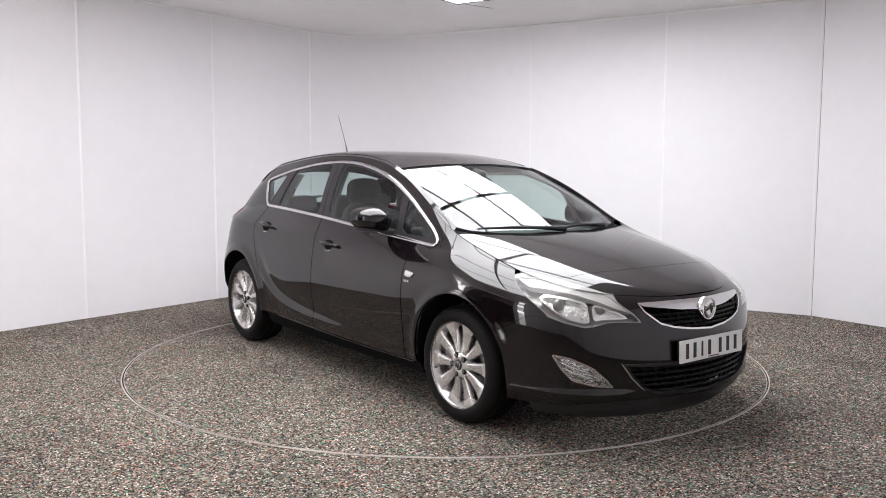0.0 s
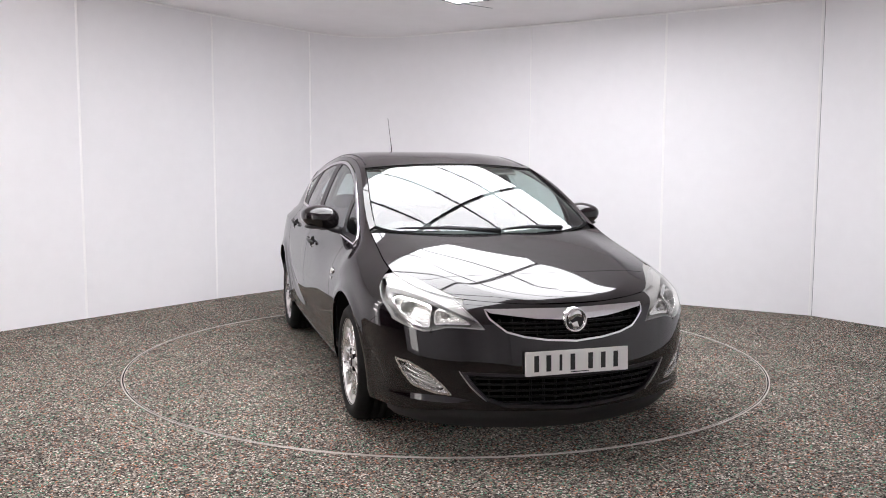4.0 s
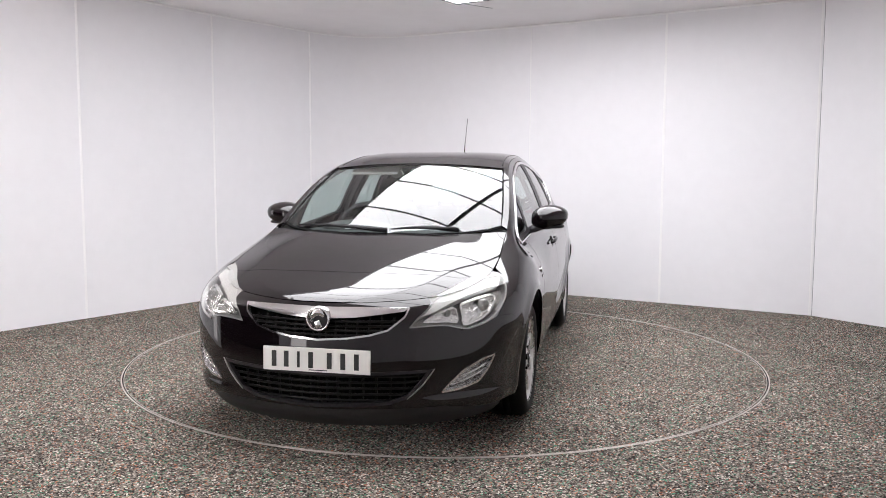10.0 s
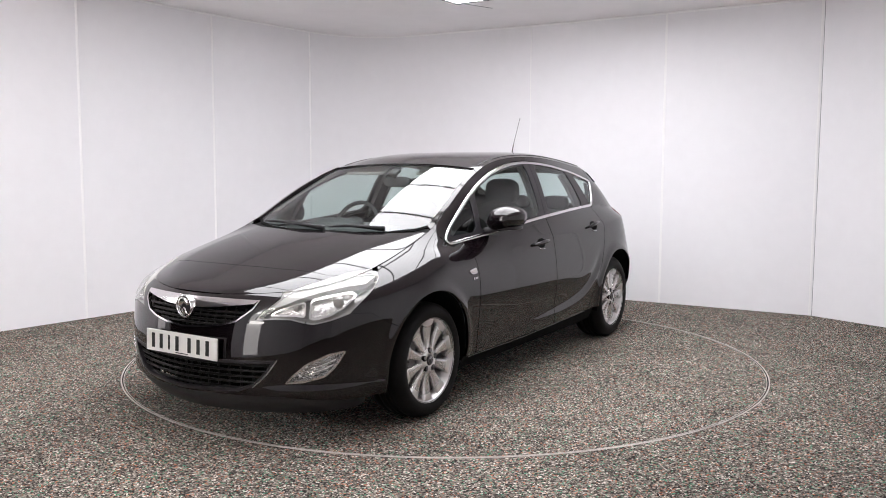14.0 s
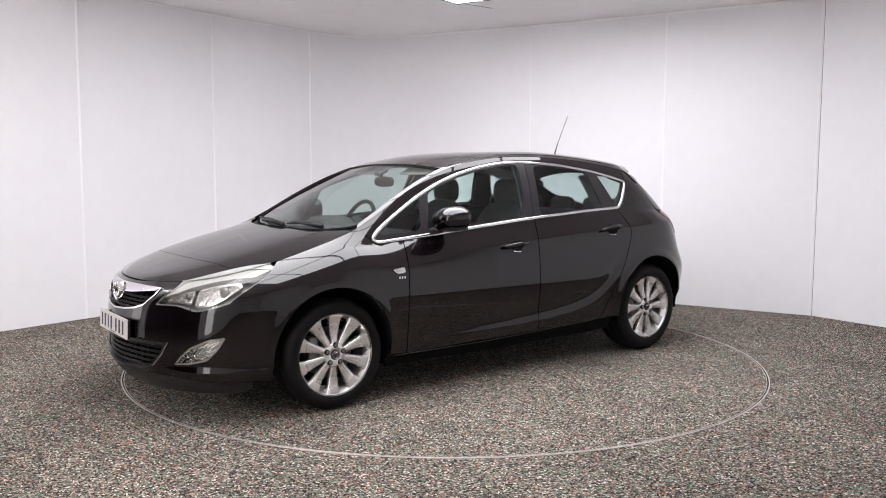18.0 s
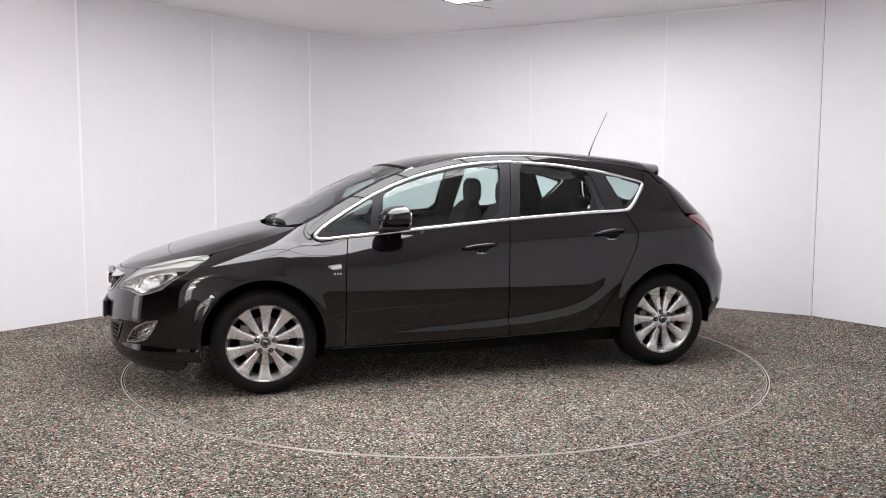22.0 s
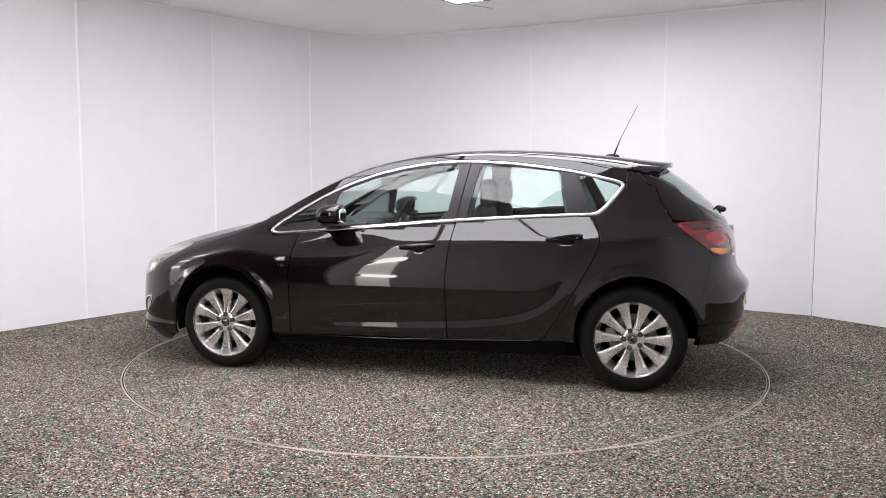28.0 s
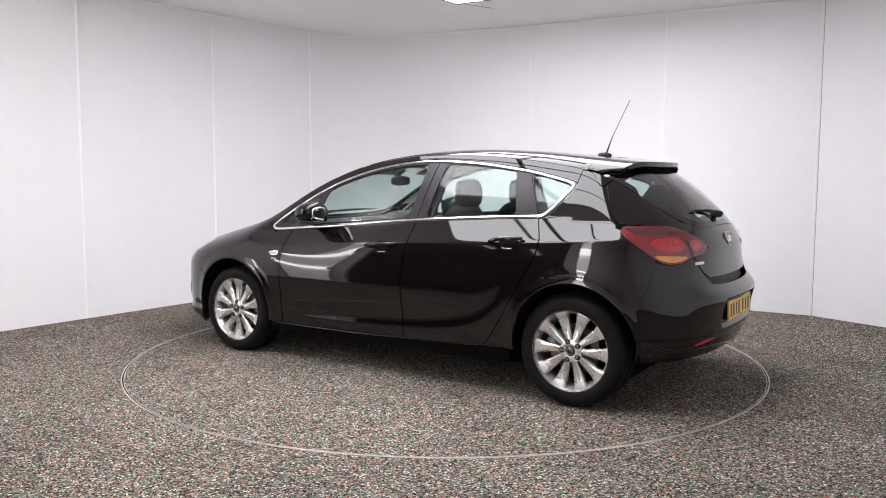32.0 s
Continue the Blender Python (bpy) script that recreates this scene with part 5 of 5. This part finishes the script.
    out["valve"] = to_mesh("valve", bm)
    return out


def wheels():
    cuts = {1: 0.012, -1: 0.0}
    sets = {fx: wheel_meshes(cut) for fx, cut in cuts.items()}
    mats = dict(tyre=RUBBER, rim=ALLOY, spoke=ALLOY, hub=ALLOY, centre_cap=SATIN, cap_ring=CHROME, wheel_bolt=STEEL, bolt_shade=VOID, brake_disc=STEEL, brake_caliper=STEEL, back_plate=VOID, valve=PLASTIC)
    spins = {(1, 1): -2.0, (-1, 1): 17.0, (1, -1): 20.0, (-1, -1): 0.0}
    for (fx, sy), spin in spins.items():
        meshes = sets[fx]
        tyre = part("wheel", meshes["tyre"], RUBBER, CAR, "black tyre on a silver ten-spoke alloy wheel")
        turn = Matrix.Rotation(radians(spin), 4, "Y")
        if sy < 0:
            turn = Matrix.Rotation(math.pi, 4, "Z") @ turn
        tyre.matrix_local = Matrix.Translation((CAR_AT[0] + WHEEL_X[0 if fx > 0 else 1], CAR_AT[1] + sy * (0.866 if fx > 0 else 0.856), WHEEL_R - cuts[fx])) @ turn
        for name in ("rim", "hub", "centre_cap", "cap_ring", "brake_disc", "brake_caliper", "back_plate", "valve"):
            part(name, meshes[name], mats[name], tyre)
        for k in range(10):
            o = part("spoke", meshes["spoke"], ALLOY, tyre)
            o.matrix_local = Matrix.Rotation(radians(36 * k), 4, "Y")
        for k in range(5):
            for name in ("wheel_bolt", "bolt_shade"):
                o = part(name, meshes[name], mats[name], tyre)
                o.matrix_local = Matrix.Rotation(radians(72 * k), 4, "Y") @ Matrix.Translation((0, 0.0, 0.053))
        # wheel housing
        bm = bmesh.new()
        n = 24
        ax, az, r0 = ARCHES[0 if fx > 0 else 1]
        r0 += 0.004
        rings = [[], []]
        for a in np.linspace(radians(-14), radians(190), n):
            x, z = ax + r0 * math.cos(a), az + r0 * math.sin(a)
            rings[0].append(bm.verts.new((x, sy * 0.5, z)))
            rings[1].append(bm.verts.new((x, sy * (float(side_y(x, max(z, 0.33))) - 0.02), z)))
        for i in range(n - 1):
            bm.faces.new((rings[0][i], rings[0][i + 1], rings[1][i + 1], rings[1][i]))
        bm.faces.new(rings[0])
        car_part("wheel_housing", to_mesh("wheel_housing", bm), VOID)


wheels()


# ---- fittings of the car ----
def at_side(x, z, lift=0.0, flip=False):
    """A place on the car's flank and the way out of it."""
    e = 1e-3
    p = side_point(np.array(x), np.array(z))
    n = np.cross(side_point(np.array(x), np.array(z + e)) - p, side_point(np.array(x + e), np.array(z)) - p)
    n /= np.linalg.norm(n)
    if n[1] < 0:
        n = -n
    p = p + n * lift
    m = np.array([1, -1 if flip else 1, 1])
    return Vector(p * m), Vector(n * m)


def mirrors():
    for f in (False, True):
        m = -1 if f else 1

        def shape(p):
            # rounded nose ahead, cut flat behind, thinner outwards
            x = p.x
            if x < 0:
                x = -0.035 + (x + 0.0) * 0.25
            k = 1 - 0.25 * max(0, p.y * m) / 0.12
            q = max(0, p.x) / 0.115
            return Vector((x + 0.05 * p.y * m * -1.2, p.y, p.z * k * (1 - 0.1 * q ** 1.5) - 0.005 * q + 0.012 * p.y * m / 0.12))
        bm = bmesh.new()
        blob(bm, (0.525, m * 0.897, 1.045), (0.115, 0.115, 0.077), 2.5, 32, 18, shape)
        cap = car_part("door_mirror", to_mesh("door_mirror", bm), PAINT, "glossy black door mirror")
        bm = bmesh.new()
        tube(bm, [(0.60, m * 0.78, 0.965), (0.575, m * 0.82, 0.972), (0.555, m * 0.87, 0.99)], [0.032, 0.028, 0.024], 12, 0.7)
        car_part("mirror_arm", to_mesh("mirror_arm", bm), SATIN, "", cap)
        bm = bmesh.new()
        blob(bm, (0.462, m * 0.907, 1.045), (0.006, 0.074, 0.046), 3.2, 24, 10, lambda p: Vector((p.x - 0.055 * p.y * m, p.y, p.z * (1 - 0.2 * max(0, p.y * m) / 0.1))))
        car_part("mirror_glass", to_mesh("mirror_glass", bm), MIRROR, "", cap)
        bm = bmesh.new()
        blob(bm, (0.53, m * 0.905, 0.988), (0.08, 0.085, 0.014), 3.0, 24, 8, lambda p: Vector((p.x - 0.06 * p.y * m, p.y, p.z)))
        car_part("mirror_base", to_mesh("mirror_base", bm), SATIN, "", cap)
        bm = bmesh.new()
        tube(bm, [(0.612 - 0.05 * k, m * (0.83 + 0.05 * k), 1.006 + 0.002 * k) for k in range(4)], 0.004, 6)
        car_part("mirror_strip", to_mesh("mirror_strip", bm), CHROME, "", cap)


def handles():
    for f in (False, True):
        for x0, z0, x1, z1 in ((0.093, 0.845, -0.128, 0.864), (-0.832, 0.912, -1.05, 0.936)):
            # flat dark patch that paints the recess cup's shade, then grip and lower blade
            xm, zm = x0 * 0.45 + x1 * 0.55, (z0 + z1) / 2
            o = soften([(xm + 0.065, zm - 0.004), (xm + 0.03, zm + 0.027), (xm - 0.04, zm + 0.03), (xm - 0.07, zm + 0.006), (xm - 0.035, zm - 0.032), (xm + 0.025, zm - 0.034)], 2)
            cup_shade = car_part("door_handle", skin_mesh("door_handle", side_point, o, step=0.012, lift=0.0015, edge=0, flip=f), VOID, "black door handle with a chrome edge")
            pts, low = [], []
            for k in range(9):
                q = k / 8
                p, n = at_side(x0 + (x1 - x0) * q, z0 + (z1 - z0) * q, 0.012 + 0.022 * math.sin(math.pi * q) ** 0.6, f)
                pts.append(p)
                low.append(p + Vector((0, 0, 0.011)))
            bm = bmesh.new()
            tube(bm, pts, [0.009 + 0.004 * math.sin(math.pi * k / 8) for k in range(9)], 10, 1.1)
            car_part("grip", to_mesh("grip", bm), PAINT, "", cup_shade)
            bm = bmesh.new()
            ps = [at_side(xm + 0.035 - 0.07 * k / 4, zm - 0.038 - 0.004 * math.sin(math.pi * k / 4), 0.003, f)[0] for k in range(5)]
            tube(bm, ps, 0.0028, 6)
            car_part("cup_edge", to_mesh("cup_edge", bm), CHROME, "", cup_shade)


def wing_badges():
    for f in (False, True):
        o = soften([(0.958, 0.763), (0.868, 0.775), (0.868, 0.742), (0.925, 0.738)], 1, 0.15)
        lamp = car_part("side_repeater", skin_mesh("side_repeater", side_point, o, step=0.012, lift=0.006, edge=0.008, flip=f), CHROME, "small chrome side repeater on the wing")
        car_part("repeater_lens", skin_mesh("repeater_lens", side_point, inset(o, 0.007), step=0.012, lift=0.009, edge=0.003, flip=f), LAMPWHITE, "", lamp)
        for k in range(3):
            p, n = at_side(0.912 - 0.018 * k, 0.716, 0.002, f)
            bm = bmesh.new()
            box(bm, p, (0.011, 0.005, 0.014), (0, 0, 0), 0.001)
            car_part("badge_bar", to_mesh("badge_bar", bm, False), CHROME, "", lamp)


def wipers():
    def on(x, y, lift):
        return tuple(screen_point(np.array(x), np.array(y)) + np.array([0.45 * lift, 0, 0.89 * lift]))
    def base(y):
        return 1.21 - 0.306 * y * y
    for y0, y1, hub in ((0.02, -0.56, 0.03), (0.4, 0.05, 0.44)):
        bm = bmesh.new()
        tube(bm, [on(base(y0 + (y1 - y0) * k / 9) - 0.012 - 0.01 * math.sin(math.pi * k / 9), y0 + (y1 - y0) * k / 9, 0.012 + 0.004 * math.sin(math.pi * k / 9)) for k in range(10)], [0.005, 0.007, 0.009, 0.01, 0.01, 0.009, 0.008, 0.007, 0.006, 0.004], 8)
        blade = car_part("wiper", to_mesh("wiper", bm), PLASTIC, "black windscreen wiper resting on the glass")
        bm = bmesh.new()
        mid = y0 * 0.4 + y1 * 0.6
        tube(bm, [on(base(hub) + 0.004, hub, 0.016), on(base((hub + mid) / 2) + 0.0, (hub + mid) / 2, 0.026), on(base(mid) - 0.014, mid, 0.022)], [0.016, 0.01, 0.006], 8)
        car_part("wiper_arm", to_mesh("wiper_arm", bm), PLASTIC, "", blade)
    bm = bmesh.new()
    blob(bm, (-1.92, 0.0, 1.082), (0.035, 0.03, 0.02), 2.4, 16, 10)
    tube(bm, [(-1.925, 0.0, 1.09), (-1.893, 0.12, 1.105), (-1.86, 0.3, 1.108)], [0.014, 0.01, 0.005], 8)
    car_part("rear_wiper", to_mesh("rear_wiper", bm), PLASTIC, "black rear wiper")
    # roof aerial
    bm = bmesh.new()
    blob(bm, (-1.19, 0, 1.438), (0.05, 0.02, 0.018), 2.2, 16, 10)
    foot = car_part("aerial", to_mesh("aerial", bm), PLASTIC, "thin black whip aerial on the roof")
    bm = bmesh.new()
    tube(bm, [(-1.2, 0, 1.445), (-1.222, 0, 1.505), (-1.243, 0, 1.56)], [0.007, 0.0045, 0.003], 8)
    tube(bm, [(-1.243, 0, 1.56), (-1.353, 0, 1.785)], [0.0022, 0.0018], 6)
    car_part("mast", to_mesh("mast", bm), PLASTIC, "", foot)


def cabin():
    # tub and inner panels
    bm = bmesh.new()
    box(bm, (-0.05, 0, 0.215), (3.2, 1.36, 0.1), (0, 0, 0), 0.02)
    box(bm, (-1.7, 0, 0.35), (0.34, 1.15, 0.06), (0, 0, 0), 0.02)
    car_part("underbody", to_mesh("underbody", bm), VOID)
    bm = bmesh.new()
    box(bm, (-0.25, 0, 0.33), (2.3, 1.4, 0.06), (0, 0, 0), 0.01)
    car_part("cabin_floor", to_mesh("cabin_floor", bm), TRIM)
    bm = bmesh.new()
    box(bm, (1.1, 0, 0.58), (0.05, 1.3, 0.66), (0, -10, 0), 0.01)
    car_part("bulkhead", to_mesh("bulkhead", bm), VOID)
    door_in = [(0.9, 0.27), (0.9, 0.9), (0.69, 0.915), (0.29, 0.95), (-0.25, 0.998), (-0.79, 1.032), (-1.1, 1.044), (-1.1, 0.72), (-0.95, 0.5), (-0.85, 0.3)]
    both("door_lining", side_point, door_in, TRIM, CAR, at=CAR_AT, step=0.05, lift=-0.06, edge=0.0)
    both("rear_lining", side_point, [(-1.02, 0.72), (-1.08, 1.1), (-1.15, 1.13), (-1.24, 1.2), (-1.3, 1.27), (-1.42, 1.27), (-1.5, 1.1), (-1.55, 1.04), (-1.75, 1.0), (-1.78, 0.75)], TRIM, CAR, at=CAR_AT, step=0.05, lift=-0.05, edge=0.0)
    lining = [(x, z - 0.004) for x, z in along(RAIL, 0.95, -1.42, 30, 0.0)] + [(-1.3, 1.28), (-1.2, 1.29), (-0.99, 1.335), (-0.81, 1.36), (-0.63, 1.383), (-0.26, 1.4), (-0.07, 1.39), (0.11, 1.36), (0.3, 1.317), (0.48, 1.255), (0.66, 1.172), (0.84, 1.07)]
    both("rail_lining", side_point, lining, LINER, CAR, at=CAR_AT, step=0.03, lift=-0.022, edge=0.0)
    for name, o in (("b_pillar_lining", [(-0.2, 1.0), (-0.25, 1.4), (-0.4, 1.39), (-0.33, 1.01)]), ("c_pillar_lining", [(-0.94, 1.05), (-0.88, 1.33), (-1.02, 1.33), (-1.12, 1.14), (-1.12, 1.05)])):
        both(name, side_point, o, TRIM, CAR, at=CAR_AT, step=0.04, lift=-0.045, edge=0.02)
    roof_in = [(0.4, 0.0), (0.39, 0.45), (0.2, 0.54), (-0.5, 0.53), (-1.2, 0.53), (-1.4, 0.45), (-1.42, 0.0)]
    roof_in += [(x, -y) for x, y in reversed(roof_in) if y > 0]
    car_part("headliner", skin_mesh("headliner", roof_point, roof_in, step=0.08, lift=-0.03, edge=0), LINER, "pale grey headliner")
    # dashboard
    bm = bmesh.new()
    box(bm, (0.8, 0, 0.775), (0.54, 1.42, 0.37), (0, 0, 0), 0.07)
    dash = car_part("dashboard", to_mesh("dashboard", bm), TRIM, "dark grey moulded dashboard")
    bm = bmesh.new()
    blob(bm, (0.66, -0.36, 0.94), (0.16, 0.2, 0.075), 2.6, 24, 12)
    car_part("binnacle", to_mesh("binnacle", bm), TRIM, "", dash)
    bm = bmesh.new()
    blob(bm, (0.66, 0.0, 0.93), (0.14, 0.17, 0.05), 3, 24, 12)
    car_part("centre_console", to_mesh("centre_console", bm), TRIM, "", dash)
    # steering wheel on the right
    bm = bmesh.new()
    ring = []
    n, k = 36, 10
    for i in range(n):
        a = 2 * math.pi * i / n
        c = Vector((0, 0.185 * math.cos(a), 0.185 * math.sin(a)))
        o = Vector((0, math.cos(a), math.sin(a)))
        ring.append([bm.verts.new(c + o * 0.015 * math.cos(2 * math.pi * j / k) + Vector((1, 0, 0)) * 0.015 * math.sin(2 * math.pi * j / k)) for j in range(k)])
    for i in range(n):
        for j in range(k):
            bm.faces.new((ring[i][j], ring[(i + 1) % n][j], ring[(i + 1) % n][(j + 1) % k], ring[i][(j + 1) % k]))
    place = Matrix.Translation((0.43, -0.36, 0.94)) @ Euler((0, radians(-24), 0)).to_matrix().to_4x4()
    bm.transform(place)
    wheel = car_part("steering_wheel", to_mesh("steering_wheel", bm), TRIM, "black steering wheel")
    bm = bmesh.new()
    blob(bm, (0.02, 0, -0.01), (0.03, 0.08, 0.075), 2.8, 20, 10)
    bm.transform(place)
    car_part("wheel_boss", to_mesh("wheel_boss", bm), TRIM, "", wheel)
    for y, z in ((0.12, 0.02), (-0.12, 0.02), (0, -0.12)):
        bm = bmesh.new()
        box(bm, (0.005, y, z), (0.018, 0.12 if y else 0.035, 0.03 if y else 0.12), (0, 0, 0), 0.005)
        bm.transform(place)
        car_part("wheel_spoke", to_mesh("wheel_spoke", bm), LAMPGREY, "", wheel)
    bm = bmesh.new()
    blob(bm, (0.44, 0.01, 1.258), (0.02, 0.115, 0.036), 3, 24, 10)
    rear_view = car_part("interior_mirror", to_mesh("interior_mirror", bm), TRIM, "black interior mirror")
    bm = bmesh.new()
    tube(bm, [(0.45, 0.0, 1.29), (0.49, 0.0, 1.325)], [0.012, 0.022], 8)
    box(bm, (0.46, 0.0, 1.322), (0.08, 0.07, 0.026), (0, 25, 0), 0.01)
    car_part("mirror_foot", to_mesh("mirror_foot", bm), TRIM, "", rear_view)
    for y in (0.3, -0.3):
        bm = bmesh.new()
        box(bm, (0.345, y, 1.335), (0.12, 0.33, 0.016), (0, 24, 0), 0.007)
        car_part("sun_visor", to_mesh("sun_visor", bm), LINER)
    # seats
    for y in (0.365, -0.365):
        bm = bmesh.new()
        blob(bm, (-0.02, y, 0.52), (0.27, 0.25, 0.09), 3.4, 28, 12)
        seat = car_part("front_seat", to_mesh("front_seat", bm), FABRIC, "dark cloth front seat with a headrest")
        bm = bmesh.new()
        blob(bm, (0, 0, 0), (0.085, 0.245, 0.32), 3.2, 28, 16, lambda p: Vector((p.x - 0.03 * (abs(p.y) / 0.24) ** 2 * -1, p.y * (1 - 0.12 * max(0, p.z) / 0.32), p.z)))
        bm.transform(Matrix.Translation((-0.31, y, 0.80)) @ Euler((0, radians(-13), 0)).to_matrix().to_4x4())
        car_part("backrest", to_mesh("backrest", bm), FABRIC, "", seat)
        bm = bmesh.new()
        blob(bm, (-0.385, y, 1.182), (0.05, 0.135, 0.098), 3.0, 24, 14)
        car_part("headrest", to_mesh("headrest", bm), FABRIC, "", seat)
        for d in (-0.06, 0.06):
            bm = bmesh.new()
            tube(bm, [(-0.375, y + d, 1.0), (-0.385, y + d, 1.12)], 0.006, 8)
            car_part("headrest_post", to_mesh("headrest_post", bm), CHROME, "", seat)
    bm = bmesh.new()
    blob(bm, (-0.95, 0, 0.5), (0.27, 0.66, 0.1), 4, 32, 12)
    bench = car_part("rear_seat", to_mesh("rear_seat", bm), FABRIC, "dark cloth rear bench")
    bm = bmesh.new()
    blob(bm, (0, 0, 0), (0.09, 0.62, 0.28), 4, 32, 14)
    bm.transform(Matrix.Translation((-1.22, 0, 0.76)) @ Euler((0, radians(-20), 0)).to_matrix().to_4x4())
    car_part("bench_back", to_mesh("bench_back", bm), FABRIC, "", bench)
    for y in (0.36, 0.0, -0.36):
        bm = bmesh.new()
        blob(bm, (-1.31, y, 1.075), (0.045, 0.12, 0.06), 3, 20, 12)
        car_part("bench_headrest", to_mesh("bench_headrest", bm), FABRIC, "", bench)
    bm = bmesh.new()
    box(bm, (-1.62, 0, 0.94), (0.5, 1.1, 0.025), (0, 0, 0), 0.008)
    car_part("parcel_shelf", to_mesh("parcel_shelf", bm), TRIM)


mirrors()
handles()
wing_badges()
wipers()
cabin()


# ---- what moves: the table turns clockwise at an even pace, with the car on it ----
def motions():
    rows = [(t, pose(0, 0, 0, 0, 0, -52.065 - 5.03435 * t)) for t in range(0, 33)]
    walk(CAR, rows)
    walk(TABLE, rows)


motions()
